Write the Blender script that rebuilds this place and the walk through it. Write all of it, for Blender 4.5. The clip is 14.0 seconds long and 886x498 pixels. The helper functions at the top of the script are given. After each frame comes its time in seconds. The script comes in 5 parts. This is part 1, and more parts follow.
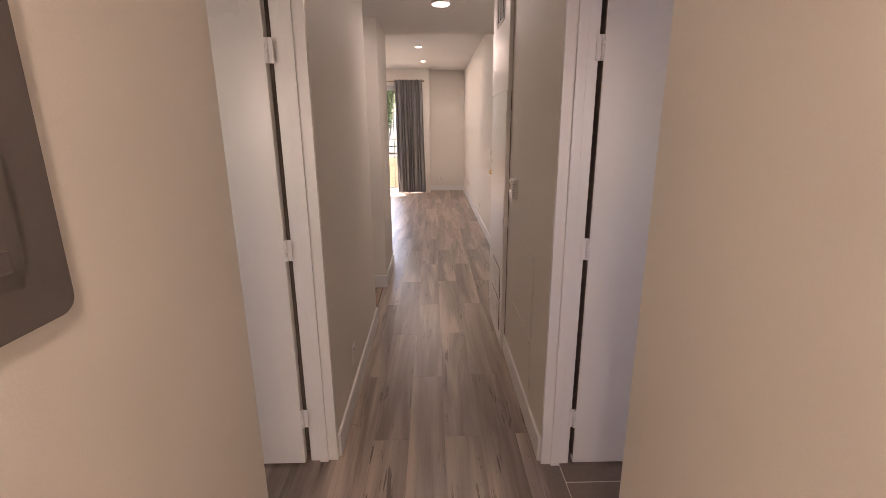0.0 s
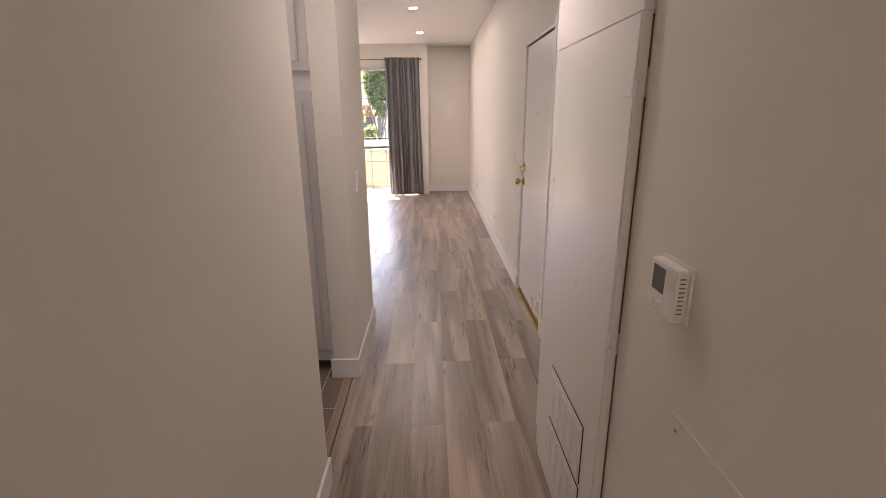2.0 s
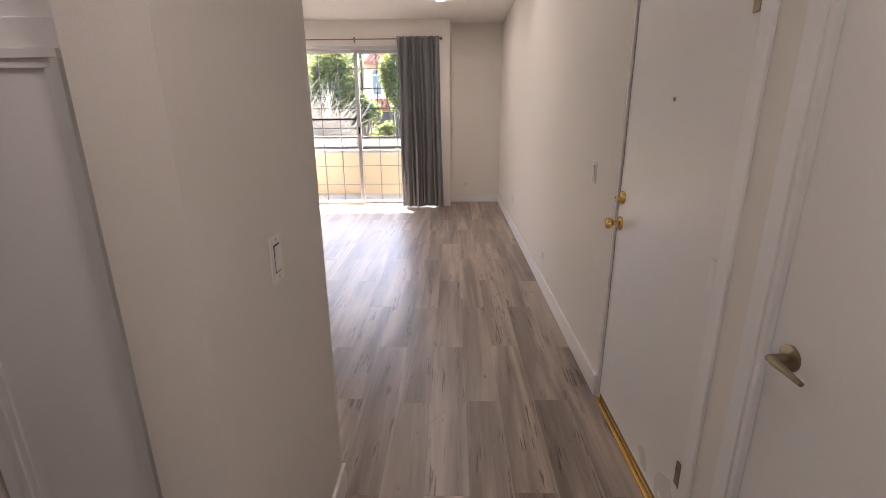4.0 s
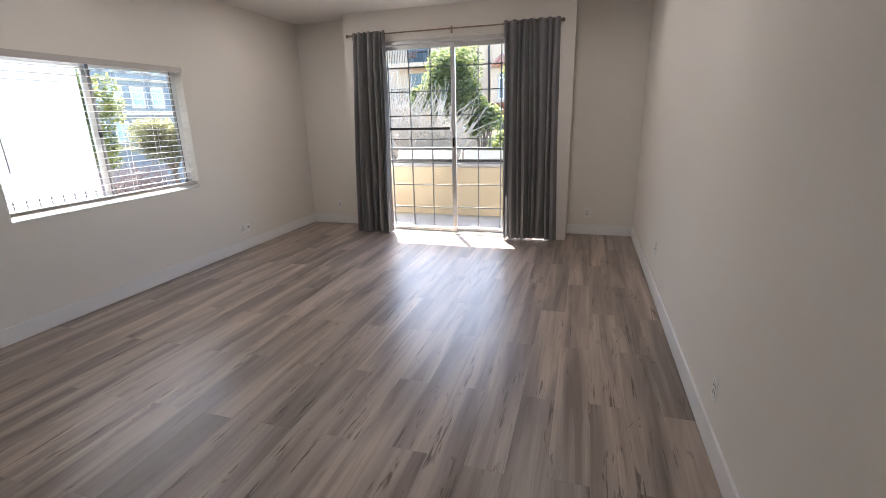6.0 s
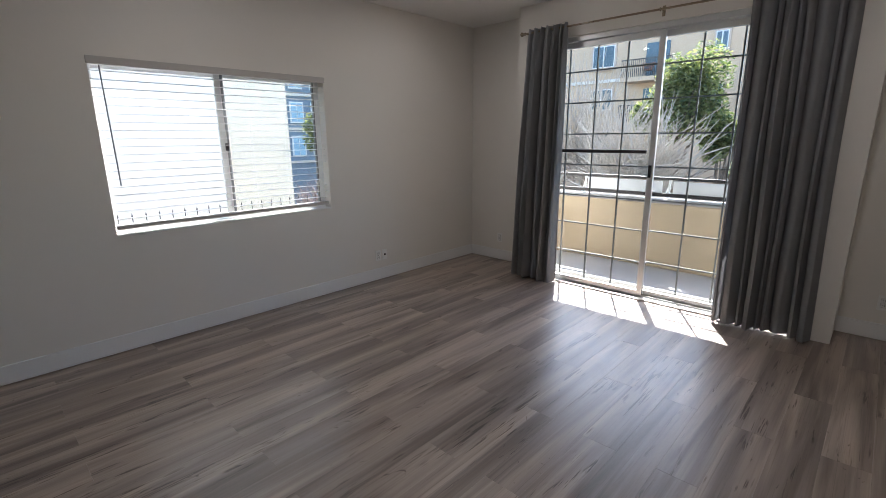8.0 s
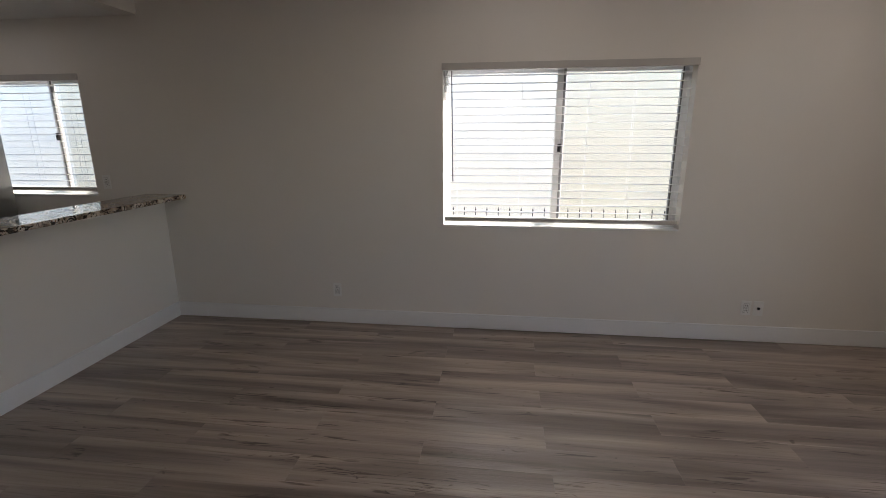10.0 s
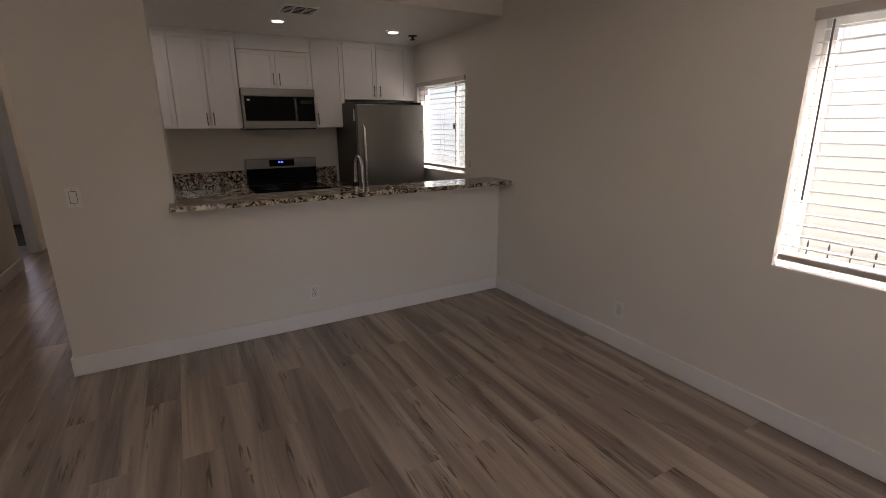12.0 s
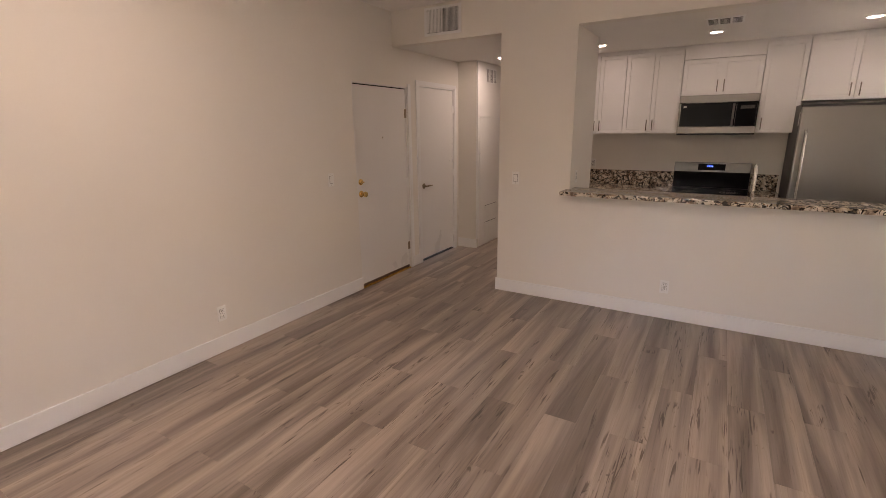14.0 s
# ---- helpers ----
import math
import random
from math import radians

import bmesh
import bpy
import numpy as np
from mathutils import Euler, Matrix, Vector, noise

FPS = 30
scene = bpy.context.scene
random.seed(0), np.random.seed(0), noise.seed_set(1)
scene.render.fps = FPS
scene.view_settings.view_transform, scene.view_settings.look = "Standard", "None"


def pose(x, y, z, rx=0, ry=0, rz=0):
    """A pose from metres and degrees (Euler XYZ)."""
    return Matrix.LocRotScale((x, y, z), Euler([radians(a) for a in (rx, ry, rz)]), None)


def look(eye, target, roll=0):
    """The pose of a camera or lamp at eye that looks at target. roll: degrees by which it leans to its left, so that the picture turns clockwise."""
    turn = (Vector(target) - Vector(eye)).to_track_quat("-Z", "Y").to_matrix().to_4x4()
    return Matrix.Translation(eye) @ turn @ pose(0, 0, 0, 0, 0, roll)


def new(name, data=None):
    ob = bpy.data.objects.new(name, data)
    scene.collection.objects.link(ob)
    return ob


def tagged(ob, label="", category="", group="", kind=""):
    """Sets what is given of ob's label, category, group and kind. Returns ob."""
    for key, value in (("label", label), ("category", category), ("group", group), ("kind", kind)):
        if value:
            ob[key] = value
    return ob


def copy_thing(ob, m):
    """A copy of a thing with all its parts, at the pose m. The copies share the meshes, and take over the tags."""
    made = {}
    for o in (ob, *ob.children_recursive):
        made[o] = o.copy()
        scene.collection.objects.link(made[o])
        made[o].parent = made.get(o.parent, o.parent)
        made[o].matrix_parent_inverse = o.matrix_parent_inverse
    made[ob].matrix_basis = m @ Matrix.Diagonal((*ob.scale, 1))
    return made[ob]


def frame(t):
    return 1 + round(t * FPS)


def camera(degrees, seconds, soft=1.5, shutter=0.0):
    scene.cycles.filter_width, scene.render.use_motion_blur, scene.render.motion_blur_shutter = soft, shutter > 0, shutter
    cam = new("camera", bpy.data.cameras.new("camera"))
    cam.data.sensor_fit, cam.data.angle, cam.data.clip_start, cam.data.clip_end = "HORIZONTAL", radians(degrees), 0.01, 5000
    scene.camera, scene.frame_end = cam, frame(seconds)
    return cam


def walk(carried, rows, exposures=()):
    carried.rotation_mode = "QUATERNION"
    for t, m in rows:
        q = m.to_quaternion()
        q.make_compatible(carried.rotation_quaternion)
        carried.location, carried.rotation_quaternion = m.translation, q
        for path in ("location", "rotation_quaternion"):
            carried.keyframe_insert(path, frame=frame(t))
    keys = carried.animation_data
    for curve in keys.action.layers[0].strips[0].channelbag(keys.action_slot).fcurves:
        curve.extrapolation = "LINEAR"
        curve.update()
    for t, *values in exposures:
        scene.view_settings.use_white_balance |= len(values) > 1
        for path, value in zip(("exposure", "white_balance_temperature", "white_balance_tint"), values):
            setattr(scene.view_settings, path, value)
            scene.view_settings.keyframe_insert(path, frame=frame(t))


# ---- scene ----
cam = camera(87.7, 14.0, soft=0.8)
PATH = [
    (0, (0.113, -0.204, 1.548), (0.154, 1.727, 1.029), -0.4),
    (0.5, (0.131, 0.253, 1.531), (0.175, 2.18, 0.998), -0.4),
    (1, (0.107, 0.711, 1.523), (0.158, 2.633, 0.973), -0.4),
    (1.5, (0.088, 1.158, 1.539), (0.134, 3.077, 0.979), -0.3),
    (2, (0.102, 1.632, 1.533), (0.149, 3.551, 0.971), -0.4),
    (2.5, (0.066, 2.092, 1.531), (0.1, 4.011, 0.968), -0.4),
    (4.8, (0.104, 4.055, 1.489), (-0.11, 5.956, 0.907), -0.6),
    (5, (0.106, 4.225, 1.493), (-0.181, 6.119, 0.916), -0.7),
    (5.3, (0.133, 4.463, 1.5), (-0.233, 6.344, 0.929), -1.0),
    (5.5, (0.175, 4.64, 1.502), (-0.242, 6.511, 0.931), -1.2),
    (6, (0.237, 5.042, 1.527), (-0.327, 6.878, 0.97), -1.4),
    (6.5, (0.205, 5.434, 1.538), (-0.559, 7.203, 1.002), -1.3),
    (7, (0.276, 5.833, 1.515), (-0.675, 7.518, 1.009), -1.0),
    (7.2, (0.288, 5.986, 1.507), (-0.727, 7.638, 1.014), -0.9),
    (9.3, (-0.072, 7.307, 1.525), (-1.981, 7.665, 1.049), -0.4),
    (9.5, (-0.076, 7.42, 1.525), (-2.016, 7.543, 1.054), -0.4),
    (10, (-0.152, 7.687, 1.541), (-2.079, 7.447, 1.061), -0.2),
    (10.5, (-0.418, 7.929, 1.549), (-2.218, 7.226, 1.034), -0.4),
    (11, (-0.624, 8.144, 1.572), (-2.233, 7.076, 1.05), -0.4),
    (11.5, (-0.839, 8.338, 1.566), (-2.172, 6.941, 1.045), -0.3),
    (12, (-1.119, 8.392, 1.559), (-2.062, 6.708, 1.037), -0.4),
    (12.5, (-1.428, 8.492, 1.563), (-1.871, 6.612, 1.045), -1.0),
    (13, (-1.685, 8.678, 1.565), (-1.642, 6.744, 1.057), -1.2),
    (13.5, (-1.916, 8.917, 1.582), (-1.417, 7.048, 1.074), -0.9),
    (14, (-2.199, 9.055, 1.611), (-1.206, 7.395, 1.107), -0.7),
]
EXPOSURES = [
    (0.0, 3.92, 7450, 28),
    (0.5, 4.05, 7600, 28),
    (1.0, 3.85, 7500, 27),
    (1.5, 4.10, 7050, 25),
    (2.0, 4.12, 7000, 25),
    (2.5, 3.85, 7050, 25),
    (5.0, 3.56, 6500, 18),
    (5.5, 3.41, 6350, 16),
    (6.0, 3.14, 6250, 15),
    (6.5, 2.96, 6050, 14),
    (7.0, 2.73, 5950, 12),
    (9.5, 2.33, 6300, 14),
    (10.5, 2.30, 6700, 16),
    (11.5, 2.30, 7050, 19),
    (12.0, 2.40, 7300, 22),
    (12.5, 2.80, 7850, 26),
    (13.5, 3.46, 8150, 28),
    (14.0, 3.60, 8050, 28),
]
walk(cam, [(t, look(eye, target, roll)) for t, eye, target, roll in PATH], EXPOSURES)

# ---- world, sun and lamps ----
SUN_DIR = Vector((0.484, -0.875, 0.0)).normalized()  # the way its light travels over the ground
SUN_ELEV = radians(48)
world = bpy.data.worlds.new("world")
world.use_nodes = True
scene.world = world
wn = world.node_tree.nodes
sky = wn.new("ShaderNodeTexSky")
sky.sky_type, sky.sun_disc = "NISHITA", False
sky.sun_elevation, sky.sun_rotation = SUN_ELEV, math.atan2(-SUN_DIR.x, -SUN_DIR.y)
wn["Background"].inputs["Strength"].default_value = 0.15
world.node_tree.links.new(sky.outputs[0], wn["Background"].inputs["Color"])
sun = new("sun", bpy.data.lights.new("sun", "SUN"))
sun.data.energy, sun.data.angle, sun.data.color = 5.0, radians(0.5), (1.0, 0.95, 0.87)
sun_way = Vector((SUN_DIR.x * math.cos(SUN_ELEV), SUN_DIR.y * math.cos(SUN_ELEV), -math.sin(SUN_ELEV)))
sun.rotation_euler = sun_way.to_track_quat("-Z", "Y").to_euler()


def spot_lamp(x, y, z, power, radius, color):
    """The light of a ceiling disc, facing down."""
    ob = new("ceiling_light_lamp", bpy.data.lights.new("ceiling_light_lamp", "AREA"))
    ob.data.shape, ob.data.size, ob.data.energy, ob.data.color = "DISK", radius * 2, power, color
    ob.data.spread = radians(180)
    ob.location = (x, y, z)
    return ob


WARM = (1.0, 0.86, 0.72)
COOL = (1.0, 0.93, 0.85)
for x, y in ((-0.09, 7.80), (-0.05, 9.55), (-2.68, 9.78), (-2.68, 7.80)):
    spot_lamp(x, y, 2.745, 0.65, 0.06, COOL)
for x, y in ((-2.02, 3.87), (-3.11, 3.86), (-0.97, 3.73)):
    spot_lamp(x, y, 2.42, 0.10, 0.06, COOL)
spot_lamp(0.19, 3.60, 2.41, 0.32, 0.065, COOL)
# unseen warm lamp behind the start, added for the warmly lit hall walls
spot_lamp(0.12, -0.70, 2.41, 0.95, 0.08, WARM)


def portal(x0, x1, y, z0, z1, power, color, flip=False):
    """Daylight in an unseen window of a side room."""
    ob = new("window_daylight", bpy.data.lights.new("window_daylight", "AREA"))
    ob.data.shape, ob.data.size, ob.data.size_y, ob.data.energy, ob.data.color = "RECTANGLE", x1 - x0, z1 - z0, power, color
    ob.matrix_world = look(((x0 + x1) / 2, y, (z0 + z1) / 2), ((x0 + x1) / 2, y + 1, (z0 + z1) / 2))
    return ob


portal(-1.7, -1.2, -1.59, 1.4, 1.9, 1.0, (1.0, 0.95, 0.88))
portal(1.3, 1.8, -1.59, 1.4, 1.9, 0.65, (0.93, 0.88, 1.0))


# ---- materials ----
def material(name, color, rough=0.5, metal=0.0, spread=0.06, scale=3.0, fine=60.0, bump=0.0, stretch=(1, 1, 1), random=0.0, spec=0.5):
    """Base colour with slow and fine variation, gloss variation and fine relief, in metres."""
    m = bpy.data.materials.new(name)
    m.use_nodes = True
    t, L = m.node_tree, m.node_tree.links.new
    b = t.nodes["Principled BSDF"]
    b.inputs["Metallic"].default_value, b.inputs["Specular IOR Level"].default_value = metal, spec
    geo = t.nodes.new("ShaderNodeNewGeometry")
    mp = t.nodes.new("ShaderNodeMapping")
    mp.inputs["Scale"].default_value = stretch
    L(geo.outputs["Position"], mp.inputs[0])
    n1, n2 = t.nodes.new("ShaderNodeTexNoise"), t.nodes.new("ShaderNodeTexNoise")
    n1.inputs["Scale"].default_value, n2.inputs["Scale"].default_value = scale, fine
    n1.inputs["Detail"].default_value, n2.inputs["Detail"].default_value = 4, 3
    L(mp.outputs[0], n1.inputs["Vector"]), L(mp.outputs[0], n2.inputs["Vector"])
    add = t.nodes.new("ShaderNodeMath")
    add.operation = "ADD"
    L(n1.outputs["Fac"], add.inputs[0]), L(n2.outputs["Fac"], add.inputs[1])
    last = add.outputs[0]
    if random:
        info = t.nodes.new("ShaderNodeObjectInfo")
        ma = t.nodes.new("ShaderNodeMath")
        ma.operation = "MULTIPLY_ADD"
        ma.inputs[1].default_value = random
        L(info.outputs["Random"], ma.inputs[0]), L(last, ma.inputs[2])
        last = ma.outputs[0]
    ramp = t.nodes.new("ShaderNodeMapRange")
    ramp.inputs["From Min"].default_value, ramp.inputs["From Max"].default_value = 0.6, 1.4 + random
    ramp.inputs["To Min"].default_value, ramp.inputs["To Max"].default_value = 1 - spread, 1 + spread
    L(last, ramp.inputs["Value"])
    mul = t.nodes.new("ShaderNodeVectorMath")
    mul.operation = "SCALE"
    mul.inputs[0].default_value = color
    L(ramp.outputs[0], mul.inputs["Scale"])
    L(mul.outputs[0], b.inputs["Base Color"])
    r = t.nodes.new("ShaderNodeMapRange")
    r.inputs["To Min"].default_value, r.inputs["To Max"].default_value = max(0.02, rough - 0.08), min(1, rough + 0.08)
    L(n1.outputs["Fac"], r.inputs["Value"]), L(r.outputs[0], b.inputs["Roughness"])
    if bump:
        bp = t.nodes.new("ShaderNodeBump")
        bp.inputs["Strength"].default_value, bp.inputs["Distance"].default_value = 0.6, bump
        L(n2.outputs["Fac"], bp.inputs["Height"]), L(bp.outputs[0], b.inputs["Normal"])
    return m


def glow(name, color, strength):
    m = bpy.data.materials.new(name)
    m.use_nodes = True
    b = m.node_tree.nodes["Principled BSDF"]
    b.inputs["Base Color"].default_value = (*color, 1)
    b.inputs["Emission Color"].default_value, b.inputs["Emission Strength"].default_value = (*color, 1), strength
    return m


def clear_glass(name, tint=(1, 1, 1)):
    """A thin pane: clear, with a faint mirror gloss."""
    m = bpy.data.materials.new(name)
    m.use_nodes = True
    t, L = m.node_tree, m.node_tree.links.new
    t.nodes.remove(t.nodes["Principled BSDF"])
    tr, gl = t.nodes.new("ShaderNodeBsdfTransparent"), t.nodes.new("ShaderNodeBsdfGlossy")
    tr.inputs[0].default_value, gl.inputs["Roughness"].default_value = (*tint, 1), 0.02
    lw, mx = t.nodes.new("ShaderNodeLayerWeight"), t.nodes.new("ShaderNodeMixShader")
    pw, ml = t.nodes.new("ShaderNodeMath"), t.nodes.new("ShaderNodeMath")
    pw.operation, ml.operation = "POWER", "MULTIPLY_ADD"
    pw.inputs[1].default_value, ml.inputs[1].default_value, ml.inputs[2].default_value = 5, 0.5, 0.02
    lw.inputs["Blend"].default_value = 0.5
    L(lw.outputs["Facing"], pw.inputs[0]), L(pw.outputs[0], ml.inputs[0]), L(ml.outputs[0], mx.inputs[0])
    L(tr.outputs[0], mx.inputs[1]), L(gl.outputs[0], mx.inputs[2])
    L(mx.outputs[0], t.nodes["Material Output"].inputs["Surface"])
    return m


def clear_screen(name, tint):
    """Fine insect mesh: it only dims and warms what lies behind it."""
    m = bpy.data.materials.new(name)
    m.use_nodes = True
    t = m.node_tree
    t.nodes.remove(t.nodes["Principled BSDF"])
    tr = t.nodes.new("ShaderNodeBsdfTransparent")
    tr.inputs[0].default_value = (*tint, 1)
    t.links.new(tr.outputs[0], t.nodes["Material Output"].inputs["Surface"])
    return m


def wood_planks():
    """Greige vinyl planks: cloudy tone along each board, fine dark grain, a few knots and cracks."""
    m = bpy.data.materials.new("plank_wood")
    m.use_nodes = True
    t, L = m.node_tree, m.node_tree.links.new
    b = t.nodes["Principled BSDF"]
    tc, info = t.nodes.new("ShaderNodeTexCoord"), t.nodes.new("ShaderNodeObjectInfo")
    off = t.nodes.new("ShaderNodeVectorMath")
    off.operation = "MULTIPLY_ADD"
    comb = t.nodes.new("ShaderNodeCombineXYZ")
    for i, k in enumerate((37.0, 91.0, 53.0)):
        mm = t.nodes.new("ShaderNodeMath")
        mm.operation = "MULTIPLY"
        mm.inputs[1].default_value = k
        L(info.outputs["Random"], mm.inputs[0]), L(mm.outputs[0], comb.inputs[i])
    off.inputs[1].default_value = (1, 1, 1)
    L(tc.outputs["Object"], off.inputs[0]), L(comb.outputs[0], off.inputs[2])

    def layer(sx, sy, detail, distort=0.0):
        mp = t.nodes.new("ShaderNodeMapping")
        mp.inputs["Scale"].default_value = (sx, sy, 1)
        n = t.nodes.new("ShaderNodeTexNoise")
        n.inputs["Scale"].default_value, n.inputs["Detail"].default_value, n.inputs["Distortion"].default_value = 1, detail, distort
        L(off.outputs[0], mp.inputs[0]), L(mp.outputs[0], n.inputs["Vector"])
        return n.outputs["Fac"]

    def ramp(fac, stops):
        r = t.nodes.new("ShaderNodeValToRGB")
        r.color_ramp.elements[0].position, r.color_ramp.elements[0].color = stops[0][0], (*stops[0][1], 1)
        r.color_ramp.elements[1].position, r.color_ramp.elements[1].color = stops[-1][0], (*stops[-1][1], 1)
        for p, c in stops[1:-1]:
            r.color_ramp.elements.new(p).color = (*c, 1)
        L(fac, r.inputs[0])
        return r.outputs[0]

    def mix(kind, a, c, f):
        x = t.nodes.new("ShaderNodeMix")
        x.data_type, x.blend_type = "RGBA", kind
        x.inputs[0].default_value = f
        L(a, x.inputs[6]), L(c, x.inputs[7])
        return x.outputs[2]

    cloud = layer(6.2, 0.45, 3, 0.9)
    base = ramp(cloud, [(0.36, (0.172, 0.133, 0.109)), (0.50, (0.308, 0.247, 0.206)), (0.63, (0.455, 0.373, 0.314))])
    tone = ramp(info.outputs["Random"], [(0.0, (0.92, 0.91, 0.91)), (0.5, (1.0, 0.98, 0.97)), (1.0, (1.09, 1.07, 1.05))])
    streak = ramp(layer(17, 0.45, 3, 0.8), [(0.34, (0.72, 0.71, 0.71)), (0.50, (1, 1, 1)), (0.64, (1.13, 1.12, 1.10))])
    grain = ramp(layer(150, 4.0, 3, 0.2), [(0.30, (0.88, 0.87, 0.86)), (0.50, (1, 1, 1)), (0.7, (1.05, 1.05, 1.05))])
    crack = ramp(layer(52, 2.6, 4, 1.6), [(0.40, (0.30, 0.25, 0.225)), (0.455, (1, 1, 1)), (1.0, (1, 1, 1))])
    hair = ramp(layer(120, 1.3, 3, 0.9), [(0.33, (0.50, 0.46, 0.43)), (0.40, (1, 1, 1)), (1.0, (1, 1, 1))])
    mask = ramp(layer(6.5, 1.5, 2, 1.4), [(0.56, (0, 0, 0)), (0.64, (1, 1, 1)), (1.0, (1, 1, 1))])
    knot = ramp(layer(10, 4.5, 2, 3.0), [(0.235, (0.36, 0.31, 0.28)), (0.285, (1, 1, 1)), (1.0, (1, 1, 1))])
    c = mix("MULTIPLY", base, tone, 1.0)
    c = mix("MULTIPLY", c, streak, 0.5)
    c = mix("MULTIPLY", c, grain, 0.9)
    x = t.nodes.new("ShaderNodeMix")
    x.data_type, x.blend_type = "RGBA", "MULTIPLY"
    L(mask, x.inputs[0]), L(c, x.inputs[6]), L(crack, x.inputs[7])
    c = mix("MULTIPLY", x.outputs[2], knot, 0.85)
    c = mix("MULTIPLY", c, hair, 0.45)
    L(c, b.inputs["Base Color"])
    b.inputs["Specular IOR Level"].default_value = 0.6
    b.inputs["Coat Weight"].default_value, b.inputs["Coat Roughness"].default_value, b.inputs["Coat IOR"].default_value = 0.42, 0.30, 1.6
    rr = t.nodes.new("ShaderNodeMapRange")
    rr.inputs["To Min"].default_value, rr.inputs["To Max"].default_value = 0.28, 0.50
    L(layer(40, 4, 3), rr.inputs["Value"]), L(rr.outputs[0], b.inputs["Roughness"])
    bp = t.nodes.new("ShaderNodeBump")
    bp.inputs["Strength"].default_value, bp.inputs["Distance"].default_value = 0.9, 0.0014
    L(layer(110, 14, 5, 0.6), bp.inputs["Height"]), L(bp.outputs[0], b.inputs["Normal"])
    return m


def granite_stone():
    """Polished granite: cream ground, brown-grey clouds, black and rust flecks."""
    m = bpy.data.materials.new("granite")
    m.use_nodes = True
    t, L = m.node_tree, m.node_tree.links.new
    b = t.nodes["Principled BSDF"]
    geo = t.nodes.new("ShaderNodeNewGeometry")

    def noise_ramp(scale, detail, distort, stops):
        n, r = t.nodes.new("ShaderNodeTexNoise"), t.nodes.new("ShaderNodeValToRGB")
        n.inputs["Scale"].default_value, n.inputs["Detail"].default_value, n.inputs["Distortion"].default_value = scale, detail, distort
        L(geo.outputs["Position"], n.inputs["Vector"]), L(n.outputs["Fac"], r.inputs[0])
        r.color_ramp.elements[0].position, r.color_ramp.elements[0].color = stops[0][0], (*stops[0][1], 1)
        r.color_ramp.elements[1].position, r.color_ramp.elements[1].color = stops[-1][0], (*stops[-1][1], 1)
        for p, c in stops[1:-1]:
            r.color_ramp.elements.new(p).color = (*c, 1)
        return r.outputs[0]

    ground = noise_ramp(11, 5, 1.2, [(0.38, (0.17, 0.12, 0.085)), (0.48, (0.46, 0.37, 0.28)), (0.60, (0.72, 0.65, 0.55))])
    black = noise_ramp(21, 4, 2.4, [(0.45, (0.018, 0.016, 0.015)), (0.485, (1, 1, 1)), (1.0, (1, 1, 1))])
    rust = noise_ramp(34, 2, 1.0, [(0.32, (0.42, 0.24, 0.14)), (0.38, (1, 1, 1)), (1.0, (1, 1, 1))])
    last = ground
    for layer in (black, rust):
        x = t.nodes.new("ShaderNodeMix")
        x.data_type, x.blend_type = "RGBA", "MULTIPLY"
        x.inputs[0].default_value = 0.95
        L(last, x.inputs[6]), L(layer, x.inputs[7])
        last = x.outputs[2]
    L(last, b.inputs["Base Color"])
    b.inputs["Roughness"].default_value = 0.09
    return m


PAINT = material("wall_paint", (0.79, 0.755, 0.70), 0.55, spread=0.02, scale=1.2, fine=220, bump=0.0006, spec=0.3)
CEIL = material("ceiling_paint", (0.82, 0.80, 0.77), 0.75, spread=0.02, scale=1.5, fine=160, bump=0.001, spec=0.2)
TRIM = material("trim_paint", (0.83, 0.825, 0.815), 0.35, spread=0.02, scale=2, fine=90, bump=0.0002)
DOOR = material("door_paint", (0.80, 0.785, 0.765), 0.30, spread=0.02, scale=1.6, fine=120, bump=0.0003)
CABINET = material("cabinet_paint", (0.82, 0.81, 0.80), 0.32, spread=0.015, scale=2, fine=100)
PLANK = wood_planks()
SUBFLOOR = material("floor_joint", (0.05, 0.042, 0.036), 0.8)
GRANITE = granite_stone()
TILE = material("floor_tile", (0.21, 0.165, 0.135), 0.4, spread=0.15, scale=6, fine=40, random=0.4, bump=0.0006)
GROUT = material("grout", (0.62, 0.57, 0.50), 0.9, spread=0.1, fine=120)
STEEL = material("stainless_steel", (0.26, 0.252, 0.245), 0.34, 1.0, spread=0.02, scale=1.0, fine=4)
PULL = material("dark_nickel", (0.26, 0.235, 0.21), 0.28, 1.0, spread=0.05)
CHROME = material("brushed_nickel", (0.62, 0.60, 0.57), 0.22, 1.0, spread=0.03)
BRASS = material("brass", (0.80, 0.56, 0.22), 0.16, 1.0, spread=0.06, scale=20)
BRONZE = material("bronze_metal", (0.30, 0.24, 0.17), 0.3, 1.0, spread=0.06, scale=20)
BLACK = material("black_plastic", (0.012, 0.012, 0.013), 0.25, spread=0.1)
BLACKGLASS = material("black_glass", (0.006, 0.006, 0.007), 0.10, spread=0.05, spec=0.12)
# brown that puts the shade of narrow gaps onto solid strips
GAP_SHADE = material("gap_shade", (0.13, 0.105, 0.085), 0.9)
# near-black that paints the shade in gaps, slots and ducts; toe kicks share it
RECESS_SHADE = material("recess_shade", (0.02, 0.017, 0.015), 0.9)
PLASTIC = material("white_plastic", (0.84, 0.83, 0.80), 0.35, spread=0.02)
PANELGREY = material("grey_steel_paint", (0.14, 0.123, 0.112), 0.42, spread=0.06, scale=6, fine=150, bump=0.0003)
VINYL = material("white_vinyl", (0.86, 0.86, 0.85), 0.4, spread=0.02)
